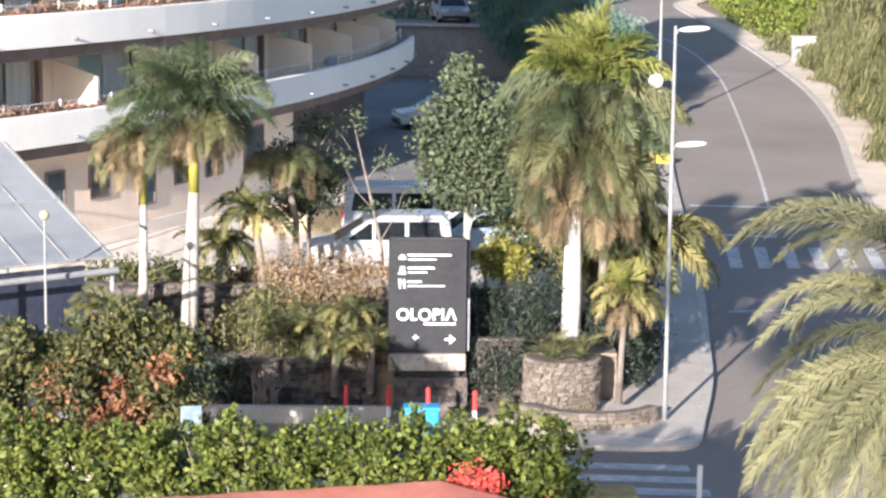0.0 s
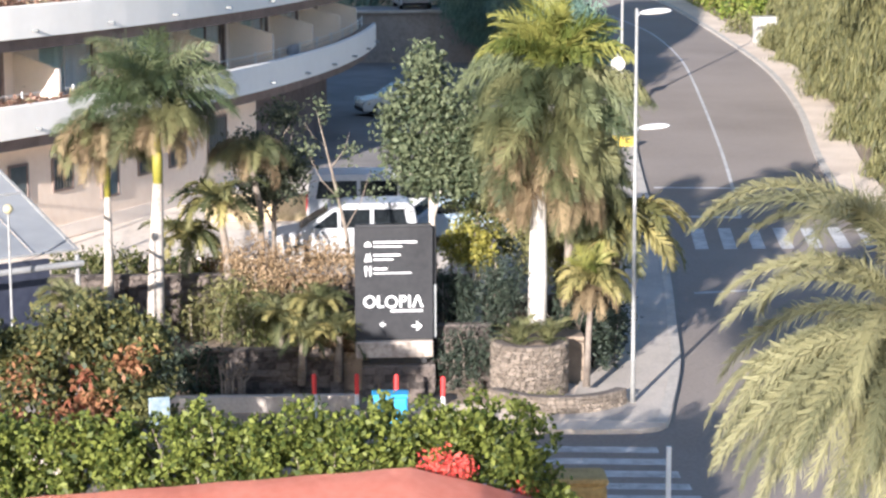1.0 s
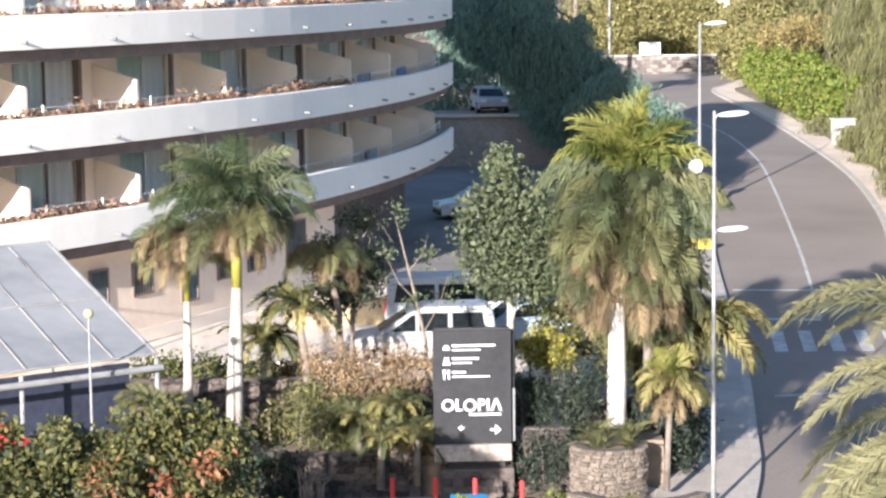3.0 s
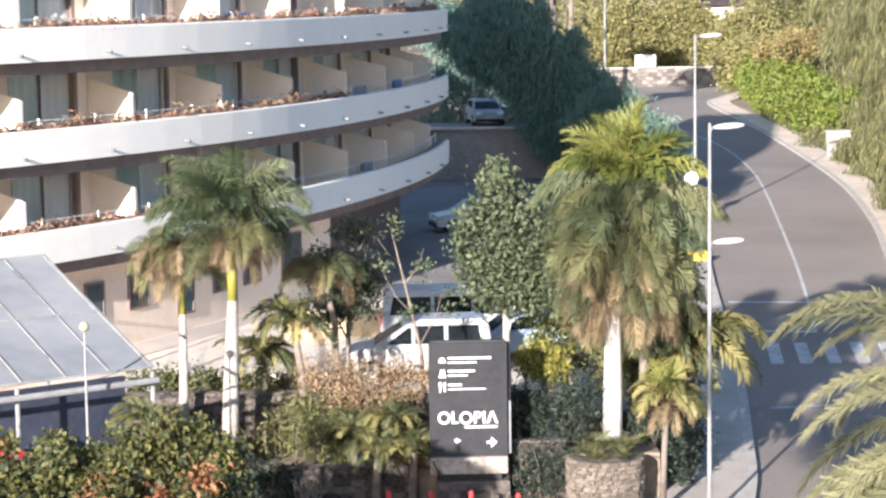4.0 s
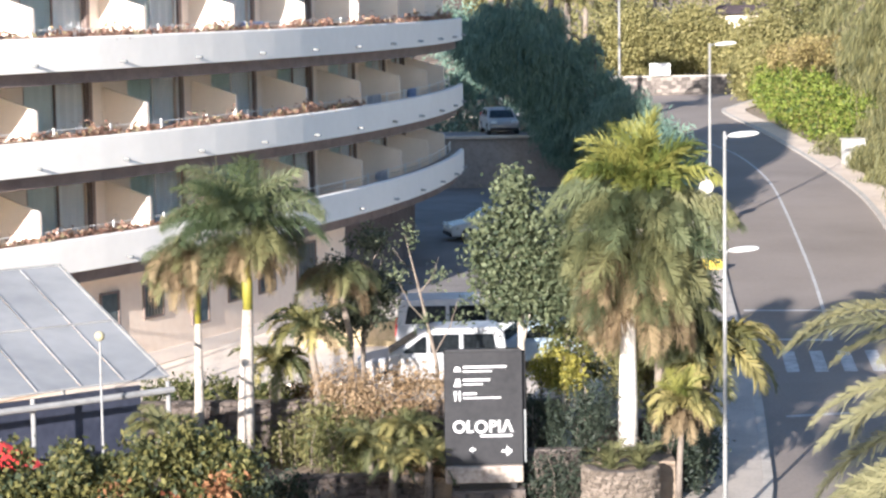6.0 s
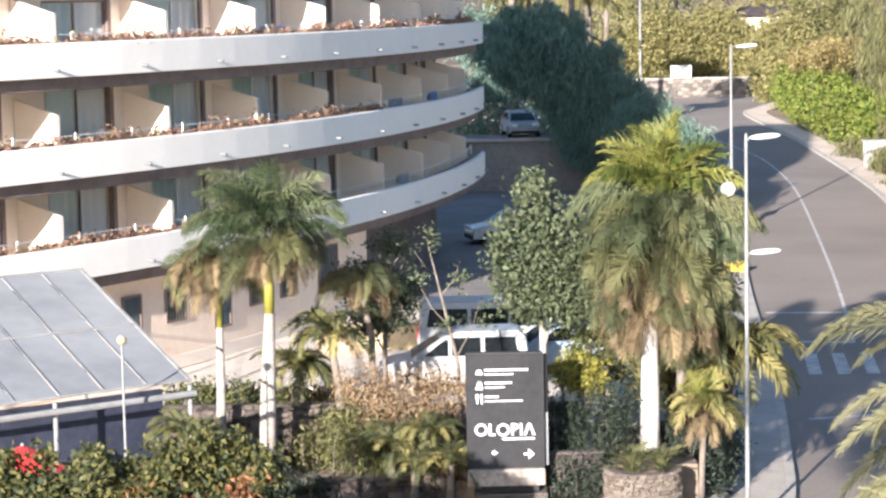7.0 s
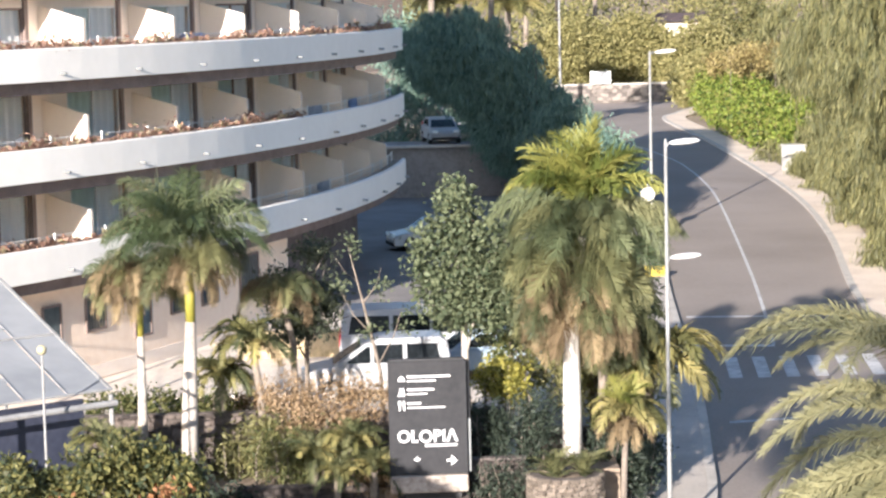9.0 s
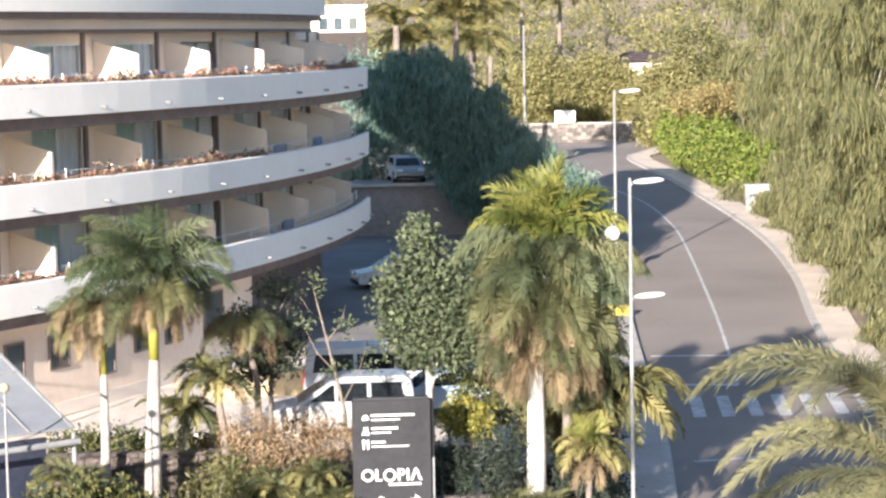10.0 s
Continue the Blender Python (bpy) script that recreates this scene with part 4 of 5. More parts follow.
def flat_shape(name, outline, parent, y=-0.155, th=0.012, material=None):
    bm = bmesh.new()
    prism(bm, outline, y - th, y)
    return part(name, bm, material or SIGN_WHITE, parent)


def rect(x0, z0, x1, z1):
    return [(x0, z0), (x1, z0), (x1, z1), (x0, z1)]


def disc(x, z, r, n=18):
    return [(x + r * math.cos(i * math.tau / n), z + r * math.sin(i * math.tau / n)) for i in range(n)]


# unreadable lines and pictograms
for zz, w1, w2 in ((4.33, 1.13, 0.75), (3.99, 0.7, 0.52), (3.63, 0.36, 0.98)):
    flat_shape("text_bar", rect(-0.53, zz + 0.01, -0.53 + w1, zz + 0.065), panel)
    flat_shape("text_bar", rect(-0.53, zz - 0.095, -0.53 + w2, zz - 0.06), panel)
flat_shape("pictogram", [(-0.76, 4.25), (-0.58, 4.25), (-0.58, 4.31), (-0.62, 4.37), (-0.67, 4.39), (-0.72, 4.37), (-0.76, 4.31)], panel)
flat_shape("pictogram", [(-0.78, 3.86), (-0.57, 3.86), (-0.60, 3.98), (-0.62, 4.09), (-0.665, 4.03), (-0.71, 4.09), (-0.73, 3.98)], panel)
flat_shape("pictogram", [(-0.75, 3.48), (-0.71, 3.48), (-0.71, 3.6), (-0.69, 3.63), (-0.69, 3.74), (-0.77, 3.74), (-0.77, 3.63), (-0.75, 3.6)], panel)
flat_shape("pictogram", [(-0.63, 3.48), (-0.59, 3.48), (-0.59, 3.74), (-0.63, 3.74), (-0.65, 3.66)], panel)
# the trade mark as plain blocks
def ring(name, x, z, r, w, parent, n=28):
    bm = bmesh.new()
    loops = [[bm.verts.new((x + q * math.cos(i * math.tau / n), y, z + q * math.sin(i * math.tau / n))) for i in range(n)] for y, q in ((-0.167, r), (-0.167, r - w), (-0.155, r - w), (-0.155, r))]
    for k in range(4):
        a, b = loops[k], loops[(k + 1) % 4]
        for i in range(n):
            bm.faces.new((a[i], a[(i + 1) % n], b[(i + 1) % n], b[i]))
    return part(name, bm, SIGN_WHITE, parent)


ring("mark_ring", -0.64, 2.80, 0.165, 0.06, panel)
flat_shape("mark_block", rect(-0.44, 2.64, -0.375, 2.96), panel)
flat_shape("mark_block", rect(-0.374, 2.64, -0.27, 2.695), panel)
ring("mark_ring", -0.07, 2.79, 0.17, 0.06, panel)
flat_shape("mark_block", rect(0.14, 2.64, 0.2, 2.96), panel)
ring("mark_ring", 0.245, 2.87, 0.09, 0.05, panel)
flat_shape("mark_block", rect(0.37, 2.64, 0.43, 2.96), panel)
flat_shape("mark_wedge", [(0.46, 2.64), (0.53, 2.64), (0.645, 2.96), (0.575, 2.96)], panel)
flat_shape("mark_wedge", [(0.77, 2.64), (0.70, 2.64), (0.582, 2.957), (0.65, 2.957)], panel, y=-0.168, th=0.003)
flat_shape("text_bar", rect(-0.1, 2.52, 0.74, 2.58), panel)
flat_shape("arrow", [(0.46, 2.11), (0.46, 2.17), (0.58, 2.17), (0.58, 2.28), (0.74, 2.14), (0.58, 2.0), (0.58, 2.11)], panel)
flat_shape("arrow", [(-0.22, 2.17), (-0.22, 2.21), (-0.29, 2.21), (-0.29, 2.27), (-0.39, 2.19), (-0.29, 2.11), (-0.29, 2.17)], panel)

# round stone planter with cycads and the low kerb wall round the small palm
def ring_wall(name, cx, cy, r, z0, z1, a0, a1, seed, label, size=0.26, material=None, thick=0.25):
    w = thing(name, (cx, cy, 0), label, "planter")
    bm = bmesh.new()
    n = 28
    rows = []
    for i in range(n + 1):
        a = radians(a0 + (a1 - a0) * i / n)
        c, s = math.cos(a), math.sin(a)
        rows.append([bm.verts.new((q * c, q * s, z)) for q, z in ((r, z0), (r, z1), (r - thick, z1), (r - thick, z0))])
    for p, q in zip(rows, rows[1:]):
        for k in range(4):
            bm.faces.new((p[k], q[k], q[(k + 1) % 4], p[(k + 1) % 4]))
    bm.faces.new(rows[0])
    bm.faces.new(rows[-1][::-1])
    part("core", bm, MORTAR, w)

    def wrap(mm):
        t = mm.translation
        a = radians(a0) + t.x / r
        return Matrix.Translation((math.cos(a) * (r - t.y), math.sin(a) * (r - t.y), t.z)) @ pose(0, 0, 0, 0, 0, math.degrees(a) + 90) @ Matrix.Diagonal((*mm.to_scale(), 1))
    rubble(w, 0, r * radians(a1 - a0), z0, z1, 0.02, seed, size, material, wrap)
    return w


pl = ring_wall("stone_planter", 4.28, 57.9, 0.93, 0.0, 1.72, 160, 380, 61, "round pale rubble stone planter with cycads", material=STONE_PALE, size=0.17)
part("soil", tube(bmesh.new(), [(0, 0, 0.0), (0, 0, 1.6)], [0.8, 0.8], 20), SOIL, pl)
ring_wall("low_stone_planter", 4.95, 57.55, 1.95, 0.0, 0.72, 205, 330, 62, "low curved stone planter wall at the corner", material=STONE_PALE, size=0.18)
palm((4.0, 57.6, 1.6), [], [], [(20, CYCAD, 0, 12, 1.25, 0.05)], "small green cycad in the stone planter", seed=21, name="cycad", category="cycad", group="cycads")
palm((4.75, 57.7, 1.6), [], [], [(18, CYCAD, 0, 12, 1.15, 0.05)], "small green cycad in the stone planter", seed=22, name="cycad", category="cycad", group="cycads")
for k, (x, y, z, sc) in enumerate(((-2.3, 58.5, 2.1, 1.3), (-1.35, 58.7, 2.35, 1.4), (-0.75, 58.2, 1.8, 1.25), (-1.7, 58.0, 1.75, 1.15))):
    palm((x, y, z - 1.2), [(0, 0, 0), (0.03, 0, 0.7), (0.05, 0, 1.2)], [0.12, 0.1, 0.09], [(13, CYCAD, 0, 14, 0.95 * sc, 0.05), (9, S_YEL[:1], 9, 14, 0.6 * sc, 0.05), (7, S_OLIVE, 9, 14, 0.6 * sc, 0.0)], "spiky olive-green cycad on the bank", trunk_mat=BARK, seed=130 + k, name="cycad", category="cycad", group="cycads on the bank")
bush((4.6, 56.3, 0.15), [(0, 0, 0.35, 0.45, 0.2, 0.25)], 500, 0.1, LEAF_OLIVE, "small olive shrub at the planter foot", seed=63)

# bollards, blue bin, crate
bol = thing("bollard", (-1.33, 55.95, 0.18), "red and white striped traffic bollard post", "bollard", "bollards before the sign")
part("lower_band", tube(bmesh.new(), [(0, 0, 0), (0, 0, 0.62)], [0.06, 0.06], 12), WHITE_PAINT, bol, "white band")
part("upper_band", tube(bmesh.new(), [(0, 0, 0.622), (0, 0, 1.1), (0, 0, 1.14)], [0.06, 0.06, 0.035], 12), RED, bol, "red band")
for x, y in ((-0.25, 55.9), (0.75, 55.8), (1.92, 55.5)):
    copy_thing(bol, pose(x, y, 0.18))
bn = thing("blue_bin", (0.58, 54.6, 0.14), "bright blue plastic bin behind the hedge", "bin")
part("body", boxed((0, 0, 0.45), (0.85, 0.5, 0.9), bevel=0.05), BLUE, bn)
part("lid", boxed((0, -0.01, 0.95), (0.92, 0.56, 0.1), bevel=0.03), BLUE, bn)

# ---- street lamps and signs ----
def street_lamp(at, height, heads, label, arm=0.35, sign_at=0.0, group="street lamps", size=1.0, radius=0.06):
    lamp = thing("street_lamp", at, label, "street lamp", group)
    part("pole", tube(bmesh.new(), [(0, 0, 0), (0, 0, 1.2), (0, 0, height)], [radius * 1.2, radius, radius * 0.65], 10), POLE, lamp, smooth=True)
    for hz in heads:
        ab = bmesh.new()
        tube(ab, [(0, 0, hz - 0.12), (arm * 0.5, 0, hz - 0.02), (arm, 0, hz)], [0.035, 0.035, 0.035], 6)
        part("arm", ab, METAL, lamp)
        hb = bmesh.new()
        bmesh.ops.create_uvsphere(hb, u_segments=16, v_segments=8, radius=1.0, matrix=Matrix.Translation((arm + 0.4 * size, 0, hz + 0.02)) @ pose(0, 0, 0, 0, -4, 0) @ Matrix.Diagonal((0.45 * size, 0.16 * size, 0.085 * size, 1)))
        part("lamp_head", hb, WHITE_PAINT, lamp, "white streamlined lamp head", smooth=True)
    return lamp


street_lamp((6.85, 56.6, 0.3), 10.15, (10.05, 7.15), "tall grey street lamp with two white heads", 0.12, size=0.9)
street_lamp((13.0, 113.5, 1.95), 9.35, (9.3,), "tall grey street lamp at the bend", 0.3, size=1.25, radius=0.085)
street_lamp((15.4, 206, 4.6), 10.6, (), "slim pale lamp post beyond the wall", radius=0.12)
rs = thing("round_road_sign", (12.75, 113.0, 1.95), "white backed round road sign on a post", "road sign")
part("post", tube(bmesh.new(), [(0, 0, 0), (0, 0, 2.7)], [0.04, 0.04], 8), METAL, rs)
part("disc", tube(bmesh.new(), [(0, -0.06, 2.2), (0, -0.03, 2.2)], [0.36, 0.36], 24), CABINET_PAINT, rs)
part("lower_disc", tube(bmesh.new(), [(0.1, -0.06, 1.55), (0.1, -0.03, 1.55)], [0.2, 0.2], 20), CABINET_PAINT, rs)
ys_ = thing("yellow_barrier", (11.3, 100, 1.6), "yellow plastic road barrier on the pavement", "barrier")
part("body", boxed((0.25, 0, 0.3), (1.1, 0.4, 0.34), bevel=0.08), YELLOW, ys_)
part("foot", boxed((0.1, 0, 0.07), (1.3, 0.5, 0.14), bevel=0.03), YELLOW, ys_)
wb_ = thing("utility_cabinet", (25.35, 142.3, 2.8), "white painted utility cabinet on the pavement", "cabinet", rz=15)
part("body", boxed((0, 0, 0.8), (1.25, 1.0, 1.6), bevel=0.04), CABINET_PAINT, wb_)
part("cap", boxed((0, 0, 1.66), (1.38, 1.12, 0.12), bevel=0.03), CABINET_PAINT, wb_)
part("annex", boxed((0.9, -0.2, 0.45), (0.5, 0.7, 0.9), bevel=0.04), CABINET_PAINT, wb_)
lp = thing("garden_lamp", (-8.25, 52, 1.0), "white post lamp with a round globe", "lamp post")
part("post", tube(bmesh.new(), [(0, 0, 0), (0, 0, 5.1)], [0.035, 0.028], 10), FRAME_PAINT, lp)
gb_ = bmesh.new()
bmesh.ops.create_uvsphere(gb_, u_segments=16, v_segments=10, radius=0.12, matrix=Matrix.Translation((0, 0, 5.2)))
part("globe", gb_, mat("cream_globe", (0.36, 0.32, 0.18), (0.42, 0.38, 0.24), 0.3), lp, "cream glass globe", smooth=True)

# ---- white roofed pavilion ----
pv = thing("pavilion", (0, 0, 0), "pavilion with pitched white translucent sheet roof", "pavilion")
RX = Vector((1, 0.75, 0)).normalized()
p_hi, p_lo = Vector((-10.55, 60.0, 6.92)), Vector((-6.95, 54.0, 4.88))


def roof_pt(u, v):
    """u: metres from the gable edge, v: 0 at the ridge, 1 at the eaves."""
    q = p_hi.lerp(p_lo, v)
    return q - RX * u + Vector((0, 0, 0.0))


W = 1.15
for i in range(9):
    for v0, v1 in ((0.0, 0.52), (0.525, 1.0)):
        bm = bmesh.new()
        vs = [bm.verts.new(roof_pt(u, v)) for u, v in ((i * W + 0.03, v0), ((i + 1) * W - 0.03, v0), ((i + 1) * W - 0.03, v1), (i * W + 0.03, v1))]
        bm.faces.new(vs)
        bmesh.ops.solidify(bm, geom=bm.faces[:], thickness=0.02)
        part("roof_panel", bm, SHEET, pv).visible_shadow = False
for i in range(10):
    up = Vector((0, 0, 0.02))
    part("rafter", tube(bmesh.new(), [roof_pt(i * W, 0) + up, roof_pt(i * W, 1) + up], [0.012 if i else 0.045] * 2, 4), SHEET if i else FRAME_PAINT, pv)
bm = bmesh.new()
for v in (0.0, 0.522, 1.0):
    tube(bm, [roof_pt(-0.05, v) + Vector((0, 0, 0.02)), roof_pt(9 * W, v) + Vector((0, 0, 0.02))], [0.032, 0.032], 6)
part("purlin", bm, FRAME_PAINT, pv)
bm = bmesh.new()
tube(bm, [roof_pt(-0.1, 1.02) + Vector((0, -0.1, -0.24)), roof_pt(9 * W, 1.02) + Vector((0, -0.1, -0.24))], [0.08, 0.08], 8)
part("gutter", bm, FRAME_PAINT, pv, "white eaves gutter")
for u in (0.0, 3.6, 7.2):
    for v in (0.0, 1.0):
        q = roof_pt(u, v)
        part("post", tube(bmesh.new(), [(q.x, q.y, 1.0), (q.x, q.y, q.z - 0.1)], [0.06, 0.06], 8), FRAME_PAINT, pv)
# Navy taken near black so that the sunlit wall stays dark.
part("dark_side_wall", boxed((-6.2, 0.0, 0.0), (12.0, 0.12, 3.6)), mat("darkened_navy_screen", (0.018, 0.022, 0.04), (0.035, 0.04, 0.065), 0.6, 0.8), pv, "navy screen wall under the eaves, darkened in colour", m=pose(-7.6, 54.9, 2.75, 0, 0, 36.9))
tagged(part("pavilion_ground", boxed((-14, 55, 0.5), (15, 10.5, 1.0)), PAVE), "grey paved ground under the pavilion", kind="structure")
rp = thing("red_parasol", (-10.3, 50.2, 0.55), "folded red parasol beside the pavilion", "parasol")
part("pole", tube(bmesh.new(), [(0, 0, 0), (0, 0, 3.6)], [0.03, 0.03], 8), WHITE_PAINT, rp)
part("canopy", tube(bmesh.new(), [(0, 0, 3.55), (0, 0, 3.3), (0, 0, 3.0)], [0.05, 0.55, 1.0], 8), RED, rp)


# ---- vehicles ----
def vehicle(at, rz, low, cabin, panes, wheels, width, paint, label, name="car", category="car"):
    """low and cabin: side outlines (x, z), front towards -x; panes: outlines of the side windows."""
    v = thing(name, at, label, category, rz=rz)
    body = part("body", prism(bmesh.new(), low, -width / 2, width / 2, 0.05), paint, v)
    bmod = body.modifiers.new("soft", "BEVEL")
    bmod.width, bmod.segments, bmod.limit_method = 0.06, 3, "ANGLE"
    cab = part("cabin", prism(bmesh.new(), cabin, -width / 2 + 0.06, width / 2 - 0.06, 0.15), paint, v)
    bmod = cab.modifiers.new("soft", "BEVEL")
    bmod.width, bmod.segments, bmod.limit_method = 0.05, 3, "ANGLE"
    lo, hi = min(z for x, z in cabin), max(z for x, z in cabin)
    for o in panes:
        for s in (-1, 1):
            bm = bmesh.new()
            vs = [bm.verts.new((x, s * (width / 2 - 0.06 - 0.15 * (z - lo) / (hi - lo) + 0.008), z)) for x, z in o]
            bm.faces.new(vs if s < 0 else vs[::-1])
            bmesh.ops.solidify(bm, geom=bm.faces[:], thickness=0.006)
            part("side_window", bm, CAR_GLASS, v)
    # windscreen and rear window lie on the first and last slopes of the cabin
    for (x0, z0), (x1, z1), nm in ((cabin[0], cabin[1], "windscreen"), (cabin[-1], cabin[-2], "rear_window")):
        sx = -1 if nm == "windscreen" else 1
        bm = bmesh.new()
        ring = []
        for t, q in ((0.08, 0.1), (0.9, 0.2)):
            x, z = x0 + (x1 - x0) * t, z0 + (z1 - z0) * t
            for s in (-1, 1):
                ring.append(bm.verts.new((x + sx * 0.012, s * (width / 2 - 0.06 - q - 0.02), z + 0.012)))
        bm.faces.new((ring[0], ring[1], ring[3], ring[2]))
        bmesh.ops.solidify(bm, geom=bm.faces[:], thickness=0.006)
        part(nm, bm, GLASS, v)
    xs_ = [p[0] for p in low]
    for x in wheels:
        for s in (-1, 1):
            bm = tube(bmesh.new(), [(x, s * (width / 2 - 0.2), 0.32), (x, s * (width / 2 + 0.015), 0.32)], [0.32, 0.32], 20)
            wh = part("wheel", bm, TYRE, v)
            part("rim", tube(bmesh.new(), [(x, s * (width / 2 - 0.02), 0.32), (x, s * (width / 2 + 0.022), 0.32)], [0.2, 0.2], 14), METAL, wh)
    for s in (-1, 1):
        part("headlight", boxed((min(xs_) + 0.06, s * (width / 2 - 0.3), 0.72), (0.14, 0.32, 0.16), bevel=0.03), CURTAIN, v, "clear headlight")
        part("tail_light", boxed((max(xs_) - 0.03, s * (width / 2 - 0.14), 0.95), (0.08, 0.12, 0.35), bevel=0.02), RED, v, "red tail light")
        part("mirror", boxed((cabin[0][0] + 0.45, s * (width / 2 + 0.08), 1.05), (0.12, 0.2, 0.14), bevel=0.03), paint, v)
    part("bumper", boxed(((min(xs_) + max(xs_)) / 2, 0, 0.32), (max(xs_) - min(xs_) + 0.04, width - 0.16, 0.16), bevel=0.04), TYRE, v)
    return v


vehicle((-0.65, 66.0, terrace_z(66)), 3, [(-2.15, 0.28), (-2.2, 0.6), (-2.05, 0.85), (-1.3, 1.02), (2.1, 1.02), (2.2, 0.6), (2.15, 0.28)],
        [(-1.35, 1.0), (-0.35, 1.62), (0.1, 1.78), (1.9, 1.78), (2.08, 1.6), (2.15, 1.0)],
        [[(-0.95, 1.08), (-0.2, 1.08), (-0.2, 1.55), (-0.3, 1.55)], [(-0.1, 1.08), (0.75, 1.08), (0.75, 1.6), (-0.1, 1.6)], [(0.87, 1.08), (1.85, 1.08), (1.75, 1.6), (0.87, 1.6)]],
        (-1.35, 1.35), 1.82, CAR_WHITE, "white compact van car parked on the terrace", name="car", category="car")
vehicle((0.6, 71.0, terrace_z(71)), 181, [(-2.4, 0.3), (-2.45, 0.75), (-2.25, 1.0), (-1.8, 1.12), (2.4, 1.12), (2.45, 0.7), (2.4, 0.3)],
        [(-1.95, 1.1), (-1.25, 1.75), (-0.9, 1.92), (2.2, 1.92), (2.34, 1.75), (2.4, 1.1)],
        [[(-1.55, 1.15), (-0.5, 1.15), (-0.5, 1.68), (-1.1, 1.68)], [(-0.4, 1.15), (0.75, 1.15), (0.75, 1.7), (-0.4, 1.7)], [(0.87, 1.15), (2.15, 1.15), (2.05, 1.7), (0.87, 1.7)]],
        (-1.5, 1.5), 1.95, CAR_WHITE, "white passenger van parked behind the car", name="van", category="van")
HATCH = dict(low=[(-2.0, 0.26), (-2.05, 0.55), (-1.9, 0.75), (-1.1, 0.9), (1.9, 0.95), (2.0, 0.6), (1.95, 0.26)],
             cabin=[(-1.15, 0.88), (-0.45, 1.35), (-0.1, 1.46), (1.2, 1.42), (1.5, 1.3), (1.85, 0.92)],
             panes=[[(-0.75, 0.97), (0.25, 0.97), (0.25, 1.34), (-0.25, 1.34)], [(0.35, 0.97), (1.4, 0.97), (1.15, 1.3), (0.35, 1.34)]], wheels=(-1.25, 1.25), width=1.78)
vehicle((2.6, 69.0, terrace_z(69)), 8, paint=CAR_BLUE, label="silver-blue car half hidden behind the tree", **HATCH)
vehicle((1.75, 101.0, terrace_z(101)), 12, paint=CAR_WHITE, label="white car parked in the shaded lane", **HATCH)
vehicle((2.75, 128.6, 6.05), 97, paint=CAR_WHITE, label="pale car on the upper parking level", **HATCH)
# ramp wall behind the lane
rw = boxed((4.0, 127, 3.9), (16, 6, 4.3))
tagged(part("upper_parking", rw, mat("grey_concrete_wall", (0.20, 0.18, 0.17), (0.3, 0.27, 0.25), 0.9, 0.6, 0.2)), "grey concrete wall of the upper parking", kind="structure")
tagged(part("parking_coping", boxed((4.0, 123.9, 6.13), (16, 0.4, 0.16), bevel=0.02), KERB), "pale coping on the parking wall", kind="structure")

# ---- foreground: hedge, canvas roof, bushes ----
rng = np.random.default_rng(5)
lm = []
for i in range(26):
    x = -9.0 + i * 0.48
    top = (4.12 if x < -1.5 else 4.3) + 0.18 * math.sin(i * 1.7) + 0.12 * math.sin(i * 0.6)
    lm.append((x, rng.normal() * 0.2, top - 0.55, 0.5, 0.7, 0.55))
    lm.append((x, -0.3 + rng.normal() * 0.2, top - 1.3, 0.55, 0.7, 0.6))
for i in range(6):
    lm.append((2.4 + i * 0.28, -0.2 - 0.25 * i, 3.45 - 0.28 * i, 0.42, 0.6, 0.5))
for i in range(90):
    x = rng.uniform(-9.2, 3.0)
    r = rng.uniform(0.16, 0.3)
    top = (4.05 if x < -1.5 else 4.25) if x < 2.2 else 3.5
    lm.append((x, -0.35 + rng.normal() * 0.25, top - abs(rng.normal()) * 0.6, r, r, r * 1.15))
bush((0, 40, 0), lm, 42000, 0.135, LEAF_HEDGE, "tall bright green broad-leaved hedge", "hedge", "hedge", seed=71, stems=40, gather=0.7, tuft=34, shell=0.85, ratio=0.6)
cr = thing("canvas_roof", (0, 0, 0), "faded orange-red canvas roof below the hedge", "awning")
bm = bmesh.new()
nu, nv = 24, 8
def canvas_edge(x):
    return 3.63 + (0.068 if x < 0.8 else -0.275) * (x - 0.8)


def canvas_pt(i, j):
    x = -7.5 + 11.0 * i / nu
    return (x, 38.3 - 5.3 * j / nv, canvas_edge(x) - 1.3 * j / nv + 0.012 * math.sin(i * 1.9))


g = [[bm.verts.new(canvas_pt(i, j)) for j in range(nv + 1)] for i in range(nu + 1)]
for i in range(nu):
    for j in range(nv):
        bm.faces.new((g[i][j], g[i + 1][j], g[i + 1][j + 1], g[i][j + 1]))
bmesh.ops.solidify(bm, geom=bm.faces[:], thickness=0.03)
part("canvas", bm, CANVAS, cr, smooth=True)
bm = bmesh.new()
for x in (-7, -2.5, 1.5):
    for y in (36.2, 33.5):
        tube(bm, [(x, y, 0), (x, y, canvas_edge(x) - 1.3 * (38.3 - y) / 5.3 - 0.02)], [0.05, 0.05], 8)
part("post", bm, WHITE_PAINT, cr)
bush((1.35, 38.6, 0.0), [(0, 0, 3.6, 0.35, 0.25, 0.18), (0.3, 0, 3.5, 0.2, 0.2, 0.15), (1.5, 0.3, 3.0, 0.12, 0.1, 0.1)], 700, 0.09, FLOWER, "red flowering shrub beside the hedge", "flowering_shrub", "shrub", seed=72)
yb = thing("yellow_container", (4.35, 45.2, 0.0), "dull yellow rounded container at the street edge", "container")
OCHRE = mat("dull_ochre", (0.3, 0.2, 0.07), (0.48, 0.33, 0.12), 0.8, 1.5)
part("body", boxed((0, 0, 0.85), (1.15, 0.9, 1.2), bevel=0.12), OCHRE, yb)
